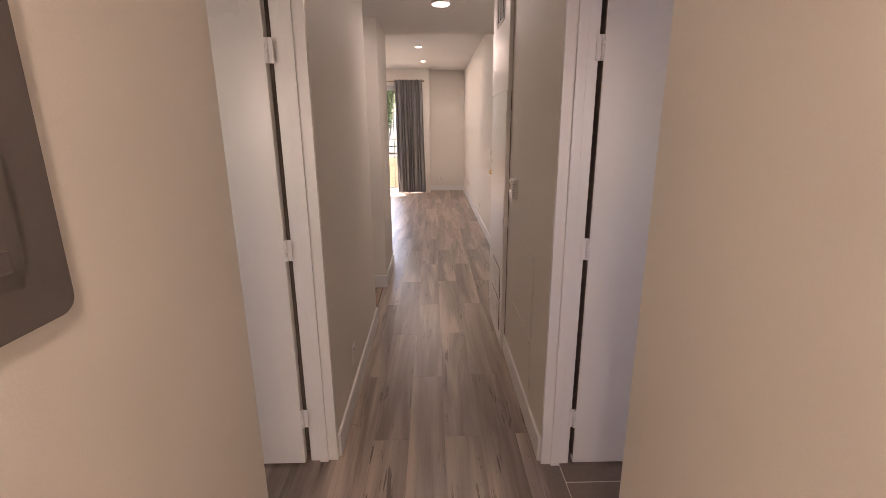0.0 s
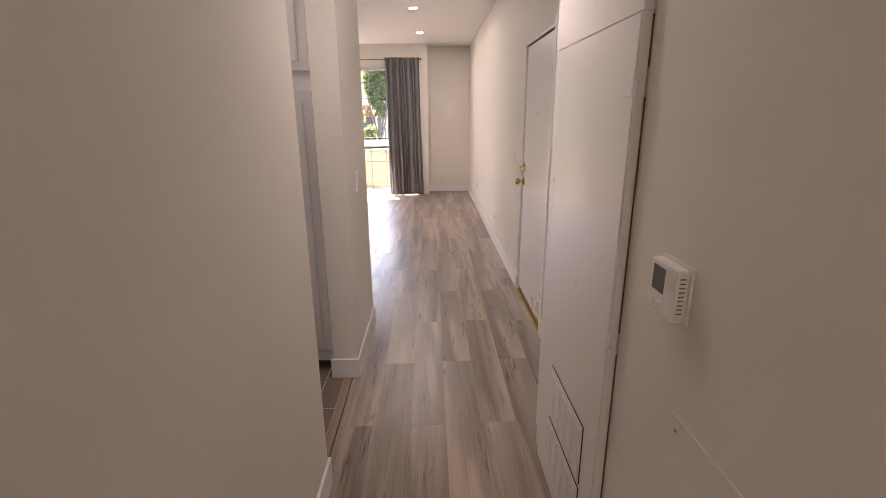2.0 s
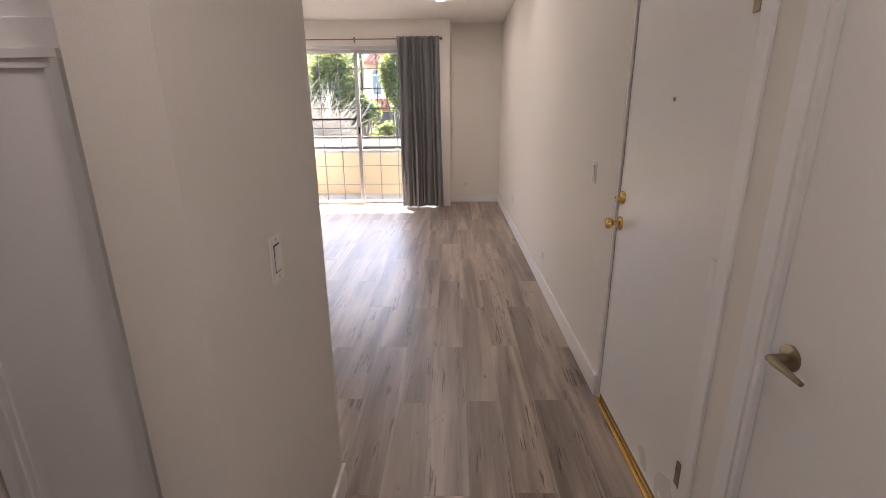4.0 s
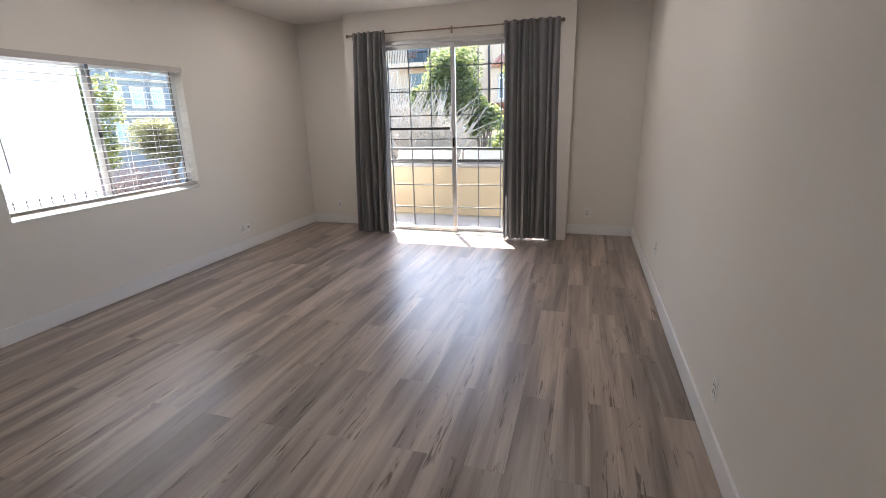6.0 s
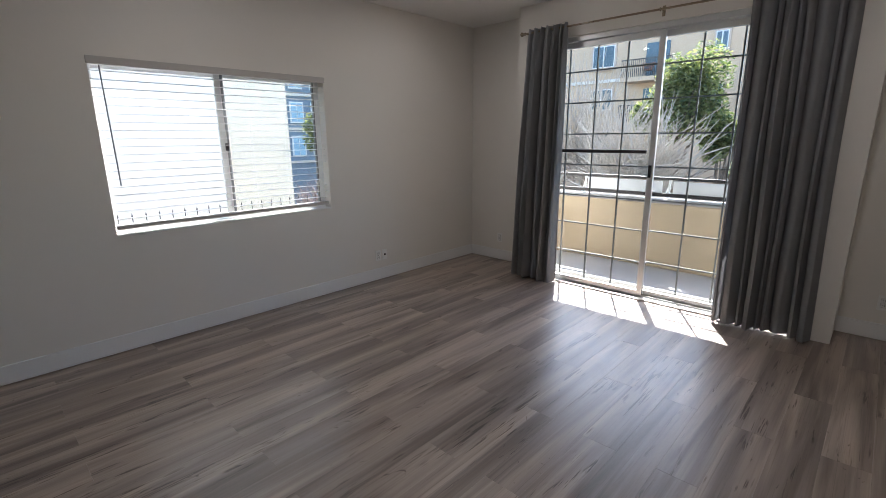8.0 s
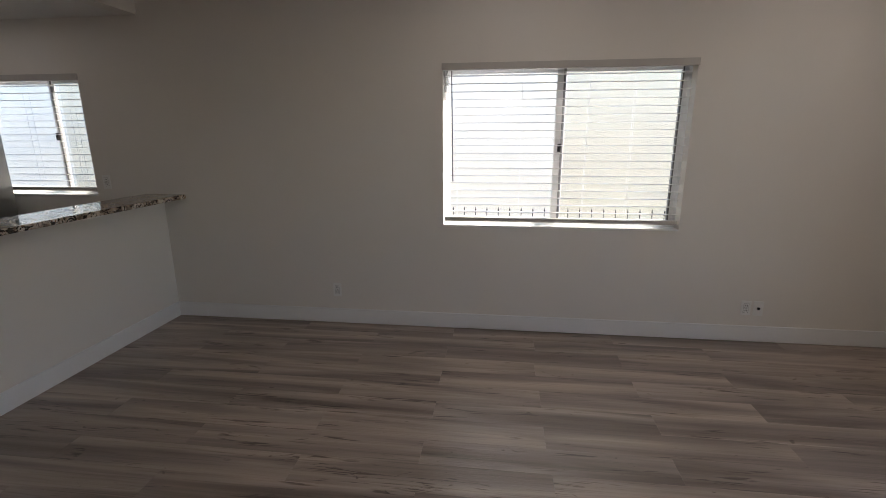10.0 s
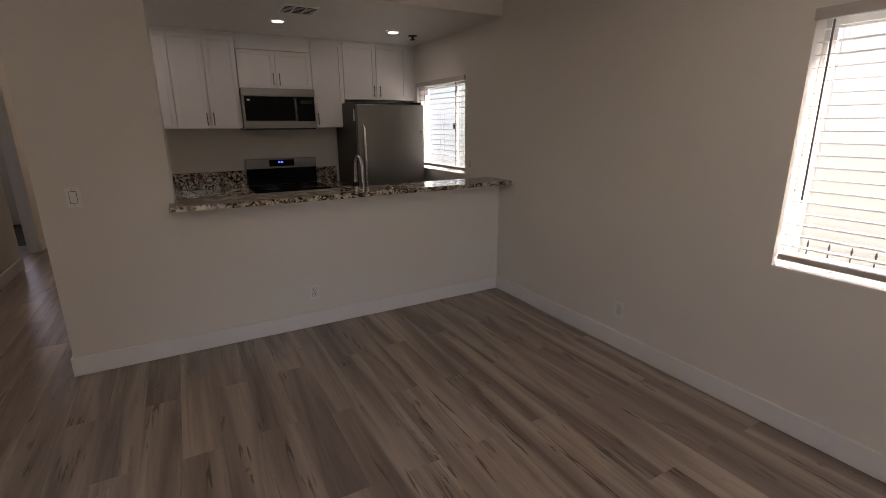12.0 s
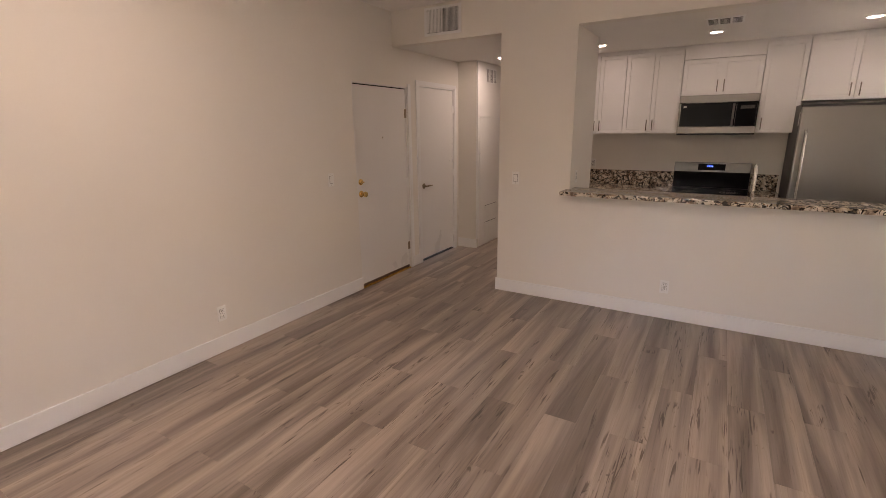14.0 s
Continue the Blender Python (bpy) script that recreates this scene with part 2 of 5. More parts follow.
ALU = material("aluminium_frame", (0.62, 0.62, 0.61), 0.35, 0.6, spread=0.05, scale=8)
BARGREY = material("grey_bar_paint", (0.17, 0.17, 0.165), 0.45, 0.2, spread=0.1, scale=12)
DARKMETAL = material("dark_metal", (0.045, 0.04, 0.04), 0.45, 0.3, spread=0.1)
FABRIC = material("grey_curtain_fabric", (0.36, 0.36, 0.365), 0.75, spread=0.10, scale=5, fine=500, bump=0.0006, spec=0.15)
SLAT = material("blind_slat", (0.80, 0.79, 0.77), 0.45, spread=0.02)
# slat white darkened: the shade of the backlit blind is in the colour
BACKLIT_BLIND = material("backlit_blind_paint", (0.52, 0.49, 0.46), 0.45, spread=0.02)
GLASS = clear_glass("window_glass", (0.95, 0.97, 0.96))
SCREEN = clear_screen("insect_screen", (0.93, 0.92, 0.88))
STUCCO = material("yellow_stucco", (0.50, 0.40, 0.275), 0.9, spread=0.08, scale=1.2, fine=70, bump=0.004)
STUCCO_PALE = material("pale_stucco", (0.56, 0.42, 0.29), 0.9, spread=0.08, scale=0.6, fine=30, bump=0.006)
STUCCO_WHITE = material("cream_stucco", (0.80, 0.735, 0.63), 0.9, spread=0.04, scale=0.8, fine=60, bump=0.004)
CONCRETE = material("concrete", (0.36, 0.35, 0.34), 0.85, spread=0.12, scale=2.5, fine=60, bump=0.001)
LIGHTGLOW = glow("lit_diffuser", (1.0, 0.93, 0.95), 2.5)
THRESHOLD = material("dark_threshold", (0.10, 0.055, 0.03), 0.4, spread=0.2, scale=15)


# ---- building helpers ----
def origin(ob):
    p = Vector((0, 0, 0))
    while ob:
        p, ob = p + ob.location, ob.parent
    return p


def thing(name, at, label, category, group="", kind=""):
    """An Empty at the base of a thing, whose parts are its children."""
    ob = new(name)
    ob.location = at
    ob.empty_display_size = 0.1
    return tagged(ob, label, category, group, kind)


def mesh_of(name, bm, mat, at=(0, 0, 0), smooth=False, outward=True):
    me = bpy.data.meshes.new(name)
    bmesh.ops.translate(bm, verts=bm.verts, vec=-Vector(at))
    if outward:
        bmesh.ops.recalc_face_normals(bm, faces=bm.faces)
    bm.to_mesh(me)
    bm.free()
    for m in mat if isinstance(mat, (list, tuple)) else [mat]:
        me.materials.append(m)
    if smooth:
        me.shade_smooth()
        me.set_sharp_from_angle(angle=radians(38))
    return me


def part(name, bm, mat, parent, label="", smooth=False, outward=True):
    """One mesh, drawn in world places, as a part of a thing or of a part."""
    ob = new(name, mesh_of(name, bm, mat, origin(parent), smooth, outward))
    ob.parent = parent
    return tagged(ob, label)


def setting(name, bm, mat, label, category, smooth=False):
    return tagged(new(name, mesh_of(name, bm, mat, (0, 0, 0), smooth)), label, category, kind="structure")


def box(bm, x0, x1, y0, y1, z0, z1, bevel=0.0, seg=2):
    x0, x1, y0, y1, z0, z1 = min(x0, x1), max(x0, x1), min(y0, y1), max(y0, y1), min(z0, z1), max(z0, z1)
    m = Matrix.LocRotScale(((x0 + x1) / 2, (y0 + y1) / 2, (z0 + z1) / 2), None, (x1 - x0, y1 - y0, z1 - z0))
    vs = bmesh.ops.create_cube(bm, size=1, matrix=m)["verts"]
    if bevel:
        es = {e for v in vs for e in v.link_edges}
        bmesh.ops.bevel(bm, geom=list(es), offset=bevel, segments=seg, affect="EDGES", profile=0.6)
    return bm


def boxed(*a, **k):
    return box(bmesh.new(), *a, **k)


def rod(bm, a, b, r, seg=12, r2=None):
    a, b = Vector(a), Vector(b)
    q = (b - a).to_track_quat("Z", "Y")
    m = Matrix.LocRotScale((a + b) / 2, q, None)
    bmesh.ops.create_cone(bm, cap_ends=True, segments=seg, radius1=r, radius2=r if r2 is None else r2, depth=(b - a).length, matrix=m)
    return bm


def lathe(bm, at, axis, profile, seg=24):
    """A turned body: profile of (distance along the axis, radius)."""
    q = Vector(axis).to_track_quat("Z", "Y")
    rings = []
    for d, r in profile:
        rings.append([bm.verts.new(Vector(at) + q @ Vector((r * math.cos(2 * math.pi * i / seg), r * math.sin(2 * math.pi * i / seg), d))) for i in range(seg)])
    for r0, r1 in zip(rings, rings[1:]):
        for i in range(seg):
            bm.faces.new((r0[i], r0[(i + 1) % seg], r1[(i + 1) % seg], r1[i]))
    bm.faces.new(rings[0][::-1]), bm.faces.new(rings[-1])
    return bm


def tube(bm, pts, r, seg=12):
    """A round bar along a line of points."""
    pts = [Vector(p) for p in pts]
    rings = []
    side = None
    for i, p in enumerate(pts):
        d = (pts[min(i + 1, len(pts) - 1)] - pts[max(i - 1, 0)]).normalized()
        if side is None:
            side = d.orthogonal().normalized()
        side = (side - d * side.dot(d)).normalized()
        up = d.cross(side)
        rr = r[i] if isinstance(r, (list, tuple)) else r
        rings.append([bm.verts.new(p + (side * math.cos(2 * math.pi * k / seg) + up * math.sin(2 * math.pi * k / seg)) * rr) for k in range(seg)])
    for r0, r1 in zip(rings, rings[1:]):
        for k in range(seg):
            bm.faces.new((r0[k], r0[(k + 1) % seg], r1[(k + 1) % seg], r1[k]))
    bm.faces.new(rings[0][::-1]), bm.faces.new(rings[-1])
    return bm


def wall(axis, t0, t1, u0, u1, z0, z1, openings=()):
    """A wall as one solid, with openings through it. axis 'x': it stands across x from t0 to t1 and runs along y."""
    us = sorted({u0, u1, *[v for o in openings for v in o[:2]]})
    zs = sorted({z0, z1, *[v for o in openings for v in o[2:]]})
    us, zs = [u for u in us if u0 <= u <= u1], [z for z in zs if z0 <= z <= z1]
    solid = {(i, j): not any(o[0] < (us[i] + us[i + 1]) / 2 < o[1] and o[2] < (zs[j] + zs[j + 1]) / 2 < o[3] for o in openings) for i in range(len(us) - 1) for j in range(len(zs) - 1)}
    bm = bmesh.new()

    def P(t, u, z):
        return bm.verts.new((t, u, z) if axis == "x" else (u, t, z))

    def Q(*c):
        bm.faces.new([P(*v) for v in c])

    for (i, j), full in solid.items():
        if not full:
            continue
        a, b, c, d = us[i], us[i + 1], zs[j], zs[j + 1]
        for t in (t0, t1):
            Q((t, a, c), (t, b, c), (t, b, d), (t, a, d))
        if not solid.get((i - 1, j)):
            Q((t0, a, c), (t1, a, c), (t1, a, d), (t0, a, d))
        if not solid.get((i + 1, j)):
            Q((t0, b, c), (t1, b, c), (t1, b, d), (t0, b, d))
        if not solid.get((i, j - 1)):
            Q((t0, a, c), (t1, a, c), (t1, b, c), (t0, b, c))
        if not solid.get((i, j + 1)):
            Q((t0, a, d), (t1, a, d), (t1, b, d), (t0, b, d))
    bmesh.ops.remove_doubles(bm, verts=bm.verts, dist=0.0001)
    return bm


# ---- structure ----
XW, XE, YN, YS = -3.675, 0.87, 11.12, 4.90
HL, HR = -0.355, 0.605  # hall walls
BUMP = 10.77  # face of the wall section that holds the balcony door
H_ROOM, H_HALL = 2.77, 2.44
WIN = (7.25, 9.0, 0.845, 2.045)
KWIN = (3.22, 4.30, 1.045, 2.03)
SLIDER = (-2.58, -0.14, 0.0, 2.42)
WHITE_WALL = "smooth white painted wall"

setting("wall_west", wall("x", XW - 0.16, XW, 2.7, YN + 0.15, -0.2, H_ROOM + 0.15, [WIN, KWIN]), PAINT, "smooth white painted wall with two windows", "wall")
setting("wall_north", wall("y", YN, YN + 0.15, XW, XE + 0.13, -0.2, H_ROOM + 0.15, [(SLIDER[0], SLIDER[1], -0.2, 2.42)]), PAINT, WHITE_WALL, "wall")
setting("wall_north_bay", wall("y", BUMP, YN, -2.765, 0.065, 0, H_ROOM, [SLIDER]), PAINT, "white wall section framing the balcony door", "wall")
setting("wall_south", wall("y", 4.78, YS, XW, XE, 0, H_ROOM, [(XW, -1.05, 1.035, H_HALL), (HL, XE, 0, H_HALL)]), PAINT, "white wall with a kitchen pass-through and hall opening", "wall")
setting("wall_east", wall("x", XE, XE + 0.13, 3.49, YN, 0, H_ROOM, [(4.66, 5.565, 0, 2.06), (3.60, 4.435, 0, 2.10)]), PAINT, "long white wall with the entry and closet doors", "wall")
setting("wall_recess", wall("y", 3.37, 3.49, HR + 0.13, XE + 0.13, 0, H_HALL), PAINT, WHITE_WALL, "wall")
setting("wall_hall_right", wall("x", HR, HR + 0.13, -1.6, 3.49, 0, H_HALL, [(0.814, 1.64, 0, 2.05)]), PAINT, "white hallway wall with a doorway", "wall")
setting("wall_hall_left", wall("x", HL - 0.13, HL, -1.6, 3.276, 0, H_HALL, [(0.867, 1.698, 0, 2.05)]), PAINT, "white hallway wall with a doorway", "wall")
setting("wall_hall_end", wall("y", -1.75, -1.6, -3.2, 3.2, 0, H_HALL, [(-1.7, -1.2, 1.4, 1.9), (1.3, 1.8, 1.4, 1.9)]), PAINT, WHITE_WALL, "wall")
setting("wall_stub", wall("x", -0.50, HL, 4.12, 4.78, 0, H_HALL), PAINT, "white wall end beside the kitchen entry", "wall")
setting("wall_pantry", wall("x", -1.05, -0.96, 4.16, 4.78, 0, H_HALL), PAINT, WHITE_WALL, "wall")
setting("wall_kitchen_back", wall("y", 2.70, 2.85, XW, HL - 0.13, 0, H_HALL), PAINT, WHITE_WALL, "wall")
setting("wall_side_room_left", wall("x", -3.35, -3.2, -1.6, 2.70, 0, H_HALL), PAINT, WHITE_WALL, "wall")
setting("wall_side_room_right", wall("x", 3.2, 3.35, -1.75, 3.37, 0, H_HALL), PAINT, WHITE_WALL, "wall")
setting("wall_side_room_back", wall("y", 3.25, 3.37, 1.0, 3.2, 0, H_HALL), PAINT, WHITE_WALL, "wall")
setting("ceiling", boxed(XW, XE, YS, YN, H_ROOM, H_ROOM + 0.15), CEIL, "flat white painted ceiling", "ceiling")
setting("ceiling_hall", boxed(XW - 0.16, 3.35, -1.75, 4.78, H_HALL, H_HALL + 0.1), CEIL, "flat white painted lower ceiling", "ceiling")
floor = setting("floor", boxed(-3.35, 3.35, -1.75, YN + 0.1, -0.2, -0.007), SUBFLOOR, "grey-brown wood-look plank floor", "floor")

# ---- trim and doors ----
def baseboard(x0, x1, y0, y1):
    setting("baseboard", boxed(x0, x1, y0, y1, 0.003, 0.128, bevel=0.004), TRIM, "tall flat white baseboard", "baseboard")


B = 0.014
baseboard(XE - B, XE, 5.567, YN)
baseboard(0.065, XE - B, YN - B, YN)
baseboard(XW + B, -2.765, YN - B, YN)
baseboard(XW, XW + B, YS, YN)
baseboard(XW + B, HL, YS, YS + B)
baseboard(HL, HL + B, 4.12 - B, YS + B)
baseboard(-0.50 - B, HL, 4.12 - B, 4.12)
baseboard(HL, HL + B, 1.70, 3.276 + B)
baseboard(HL - 0.13, HL, 3.276, 3.276 + B)
baseboard(HL, HL + B, -1.6, 0.866)
baseboard(HR - B, HR, 1.642, 2.746)
baseboard(HR - B, HR, -1.6, 0.813)
baseboard(HR - B, HR, 3.475, 3.49 + B)
baseboard(HR, XE, 3.49, 3.49 + B)
baseboard(XE - B, XE, 4.49, 4.61)


def jamb(x0, x1, y0, y1, z1, name="trim"):
    """The boards round an opening in a wall across x, with a stop bead."""
    for a, b, c, e in ((y0, y0 + 0.018, 0, z1), (y1 - 0.018, y1, 0, z1), (y0 + 0.018, y1 - 0.018, z1 - 0.018, z1)):
        setting(name, boxed(x0 + 0.001, x1 - 0.001, a, b, c, e, bevel=0.002), TRIM, "white painted door jamb", "trim")
    mid = (x0 + x1) / 2
    for a, b, c, e in ((y0 + 0.018, y0 + 0.030, 0, z1 - 0.018), (y1 - 0.030, y1 - 0.018, 0, z1 - 0.018)):
        setting(name, boxed(mid - 0.02, mid + 0.02, a, b, c, e, bevel=0.002), TRIM, "white door stop bead", "trim")


jamb(HL - 0.13, HL, 0.851, 1.698, 2.05)
jamb(HR, HR + 0.13, 0.798, 1.64, 2.05)


def hinge(parent, x, y, z, face, mat=TRIM, label="painted hinge"):
    """A butt hinge: knuckle of five rings and two leaves. face: the way (along x) from which it is seen."""
    bm = bmesh.new()
    for i in range(5):
        rod(bm, (x, y, z - 0.045 + i * 0.018), (x, y, z - 0.0285 + i * 0.018), 0.0065, 10)
    box(bm, x - 0.002 * face, x + 0.004 * face, y - 0.03, y + 0.03, z - 0.045, z + 0.045)
    part("hinge", bm, mat, parent, label, smooth=True)


# the two open doors of the side rooms: each leaf stands square to the hall
def open_leaf(name, hx, side, y0, gap, label):
    d = thing(name, (hx, y0 + 0.035, 0), label, "door", kind="structure")
    part("slab", boxed(hx, hx + side * 0.76, y0, y0 + 0.037, 0.012, 2.035, bevel=0.003), DOOR, d)
    # dark strip painting the shade between leaf and jamb
    part("edge_shade", boxed(hx - side * gap, hx - side * 0.001, y0 + (0.038 if gap > 0.005 else 0.002), y0 + 0.055, 0.05, 2.03), GAP_SHADE, d, "dark strip for the shade at the hinge side")
    for z in (0.25, 1.05, 1.82):
        bm = bmesh.new()
        for i in range(5):
            rod(bm, (hx - side * 0.007, y0 - 0.002, z - 0.045 + i * 0.018), (hx - side * 0.007, y0 - 0.002, z - 0.0285 + i * 0.018), 0.0065, 10)
        box(bm, hx - side * 0.03, hx - side * 0.004, y0 + 0.001, y0 + 0.005, z - 0.045, z + 0.045)
        part("hinge", bm, TRIM, d, "white painted hinge", smooth=True)
    knob = lathe(bmesh.new(), (hx + side * 0.70, y0, 0.96), (0, -1, 0), [(0, 0.03), (0.008, 0.03), (0.012, 0.012), (0.035, 0.012), (0.045, 0.026), (0.065, 0.024), (0.07, 0.005)])
    part("knob", knob, CHROME, d, "satin metal knob", smooth=True)


open_leaf("door_1", HL - 0.148, -1, 1.651, 0.012, "white flush door standing open into a side room")
open_leaf("door_2", HR + 0.148, 1, 1.615, 0.004, "white flush door standing open into a tiled room")

# entry door
entry = thing("door_3", (XE, 5.11, 0), "closed white flush entry door with brass hardware", "door", kind="structure")
part("slab", boxed(XE + 0.012, XE + 0.055, 4.685, 5.542, 0.042, 2.033, bevel=0.003), DOOR, entry)
for a, b, c, e in ((4.66, 4.681, 0, 2.06), (5.546, 5.565, 0, 2.06), (4.681, 5.546, 2.044, 2.06)):
    part("frame", boxed(XE + 0.001, XE + 0.12, a, b, c, e, bevel=0.003), DOOR, entry)
# two dark strips paint the shade at the slab's side and top
part("side_shade", boxed(XE + 0.013, XE + 0.05, 5.5421, 5.5458, 0.042, 2.033), RECESS_SHADE, entry, "dark strip for the shade at the latch side")
part("top_shade", boxed(XE + 0.014, XE + 0.05, 4.682, 5.545, 2.0335, 2.0435), RECESS_SHADE, entry, "dark strip for the shade over the door")
bm = boxed(XE - 0.010, XE + 0.10, 4.682, 5.545, 0.0, 0.009, bevel=0.003)
for i in range(4):
    box(bm, XE + 0.000 + i * 0.016, XE + 0.006 + i * 0.016, 4.683, 5.544, 0.008, 0.012, bevel=0.001)
part("threshold", bm, BRASS, entry, "worn brass threshold")
part("weatherstrip", boxed(XE + 0.018, XE + 0.05, 4.684, 5.543, 0.0125, 0.041), THRESHOLD, entry, "dark rubber door sweep")
for z in (0.28, 1.02, 1.78):
    hinge(entry, XE + 0.006, 4.684, z, -1, BRONZE if z != 1.02 else TRIM, "dark hinge" if z != 1.02 else "painted hinge")
knob = part("knob", lathe(bmesh.new(), (XE + 0.012, 5.495, 0.985), (-1, 0, 0), [(0, 0.033), (0.006, 0.033), (0.012, 0.026), (0.016, 0.012), (0.036, 0.011), (0.042, 0.022), (0.055, 0.028), (0.068, 0.024), (0.073, 0.010), (0.074, 0.004)]), BRASS, entry, "polished brass knob", smooth=True)
bolt = part("deadbolt", lathe(bmesh.new(), (XE + 0.012, 5.495, 1.105), (-1, 0, 0), [(0, 0.031), (0.008, 0.030), (0.016, 0.022), (0.018, 0.008)]), BRASS, entry, "polished brass deadbolt", smooth=True)
part("thumb_turn", boxed(XE - 0.026, XE - 0.004, 5.478, 5.512, 1.099, 1.111, bevel=0.004), BRASS, bolt)
part("peephole", lathe(bmesh.new(), (XE + 0.012, 5.11, 1.53), (-1, 0, 0), [(0, 0.008), (0.003, 0.008), (0.004, 0.005)], 12), BRONZE, entry, "small dark peephole")

# coat closet door
closet = thing("door_4", (XE, 4.02, 0), "closed white flush closet door with a lever", "door", kind="structure")
part("slab", boxed(XE + 0.010, XE + 0.045, 3.624, 4.412, 0.03, 2.078, bevel=0.003), DOOR, closet)
for a, b, c, e in ((3.60, 3.620, 0, 2.10), (4.416, 4.435, 0, 2.10), (3.620, 4.416, 2.082, 2.10)):
    part("frame", boxed(XE - 0.006, XE + 0.12, a, b, c, e, bevel=0.003), TRIM, closet)
# dark strip on the floor paints the shade below the slab
part("floor_shade", boxed(XE + 0.014, XE + 0.12, 3.62, 4.416, 0.001, 0.012), RECESS_SHADE, closet, "dark strip for the shade under the door")
for z in (0.25, 1.05, 1.85):
    hinge(closet, XE + 0.004, 3.622, z, -1)
lever = part("lever", lathe(bmesh.new(), (XE + 0.010, 4.345, 0.94), (-1, 0, 0), [(0, 0.032), (0.006, 0.032), (0.010, 0.026), (0.012, 0.011), (0.05, 0.010), (0.056, 0.006)]), BRONZE, closet, "dark bronze lever handle", smooth=True)
part("grip", tube(bmesh.new(), [(XE - 0.036, 4.345, 0.94), (XE - 0.044, 4.32, 0.942), (XE - 0.046, 4.28, 0.944), (XE - 0.044, 4.235, 0.940)], [0.010, 0.010, 0.008, 0.006]), BRONZE, lever, smooth=True)
for a, b, z in ((4.435, 4.495, 2.16), (4.60, 4.66, 2.12), (3.555, 3.60, 2.16)):
    setting("trim", boxed(XE - 0.011, XE, a + 0.002, b - 0.002, 0.0, z - 0.03, bevel=0.003), TRIM, "flat white door casing", "trim")
for a, b, z in ((3.555, 4.495, 2.10),):
    setting("trim", boxed(XE - 0.010, XE, a + 0.003, b - 0.003, z + 0.002, z + 0.045, bevel=0.003), TRIM, "flat white door casing", "trim")

# furnace closet: proud panel door with a return grille, hinged at its near side
furnace = thing("door_5", (HR, 3.1, 0), "white furnace closet door with a low air grille", "door", kind="structure")
part("slab", boxed(HR - 0.026, HR - 0.002, 2.752, 3.425, 0.012, 1.752, bevel=0.003), DOOR, furnace)
part("header", boxed(HR - 0.027, HR - 0.001, 2.748, 3.487, 1.7522, H_HALL - 0.002, bevel=0.003), DOOR, furnace)
part("jamb", boxed(HR - 0.024, HR - 0.001, 3.43, 3.487, 0.13, 1.755, bevel=0.003), TRIM, furnace)
part("edge_strip", boxed(HR - 0.030, HR - 0.0255, 2.754, 2.785, 0.02, 1.75, bevel=0.002), DOOR, furnace)
for z in (0.10, 0.93, 1.60):
    bm = bmesh.new()
    for i in range(3):
        rod(bm, (HR - 0.028, 2.752, z - 0.03 + i * 0.02), (HR - 0.028, 2.752, z - 0.0115 + i * 0.02), 0.008, 10)
    box(bm, HR - 0.033, HR - 0.0255, 2.757, 2.79, z - 0.03, z + 0.03, bevel=0.002)
    part("hinge", bm, TRIM, furnace, "painted surface hinge", smooth=True)
for z0, z1 in ((0.13, 0.897), (0.963, 1.567), (1.633, 1.745)):
    # thin strip painting the shade beside the door, broken at the hinges
    part("hinge_shade", boxed(HR - 0.004, HR - 0.001, 2.7480, 2.7505, z0, z1), GAP_SHADE, furnace, "dark strip for the shade along the hinge side")
for z0, z1 in ((0.345, 0.562), (0.105, 0.325)):
    g = part("grille", boxed(HR - 0.031, HR - 0.0255, 2.878, 3.262, z0, z1, bevel=0.002), DOOR, furnace)
    # dark lines paint the shade at the grille's near and top edges
    part("edge_shade", boxed(HR - 0.0285, HR - 0.0255, 2.874, 2.8785, z0, z1 + 0.004), RECESS_SHADE, g, "dark strip for the shade round the grille")
    part("edge_shade", boxed(HR - 0.0285, HR - 0.0255, 2.878, 3.262, z1 - 0.0005, z1 + 0.004), RECESS_SHADE, g, "dark strip for the shade round the grille")
    for y in np.linspace(2.914, 3.226, 5):
        part("louver", boxed(HR - 0.0335, HR - 0.0305, y - 0.026, y + 0.026, z0 + 0.02, z1 - 0.02, bevel=0.003), DOOR, g)
upper = thing("wall_vent", (HR, 3.1, 2.2), "white air vent with dark slots above the closet", "air vent")
part("frame", boxed(HR - 0.036, HR - 0.0305, 2.94, 3.27, 2.185, 2.375, bevel=0.002), TRIM, upper)
for y in (3.0, 3.105, 3.21):
    # dark block on the frame paints the shade inside a slot
    part("slot", boxed(HR - 0.0375, HR - 0.0355, y - 0.038, y + 0.038, 2.20, 2.36), RECESS_SHADE, upper, "dark block for the shade in the slot")
    for k in range(3):
        part("louver", boxed(HR - 0.041, HR - 0.037, y - 0.030 + k * 0.026, y - 0.022 + k * 0.026, 2.20, 2.36), TRIM, upper)

for z0, z1 in ((0.495, 0.93), (0.165, 0.485)):
    p = thing("access_panel", (HR, 2.2, z0), "flush white painted access panel in the hallway wall", "access panel", "hall access panels")
    part("cover", boxed(HR - 0.004, HR - 0.0005, 1.94, 2.455, z0, z1, bevel=0.0015), PAINT, p)
    for y in (1.965, 2.43):
        part("screw", rod(bmesh.new(), (HR - 0.006, y, z1 - 0.03), (HR - 0.0035, y, z1 - 0.03), 0.004, 8), CHROME, p, "small screw")

# breaker panel
panel = thing("breaker_panel", (HL, 0.17, 1.32), "dark grey steel breaker panel cover on the wall", "electrical panel")


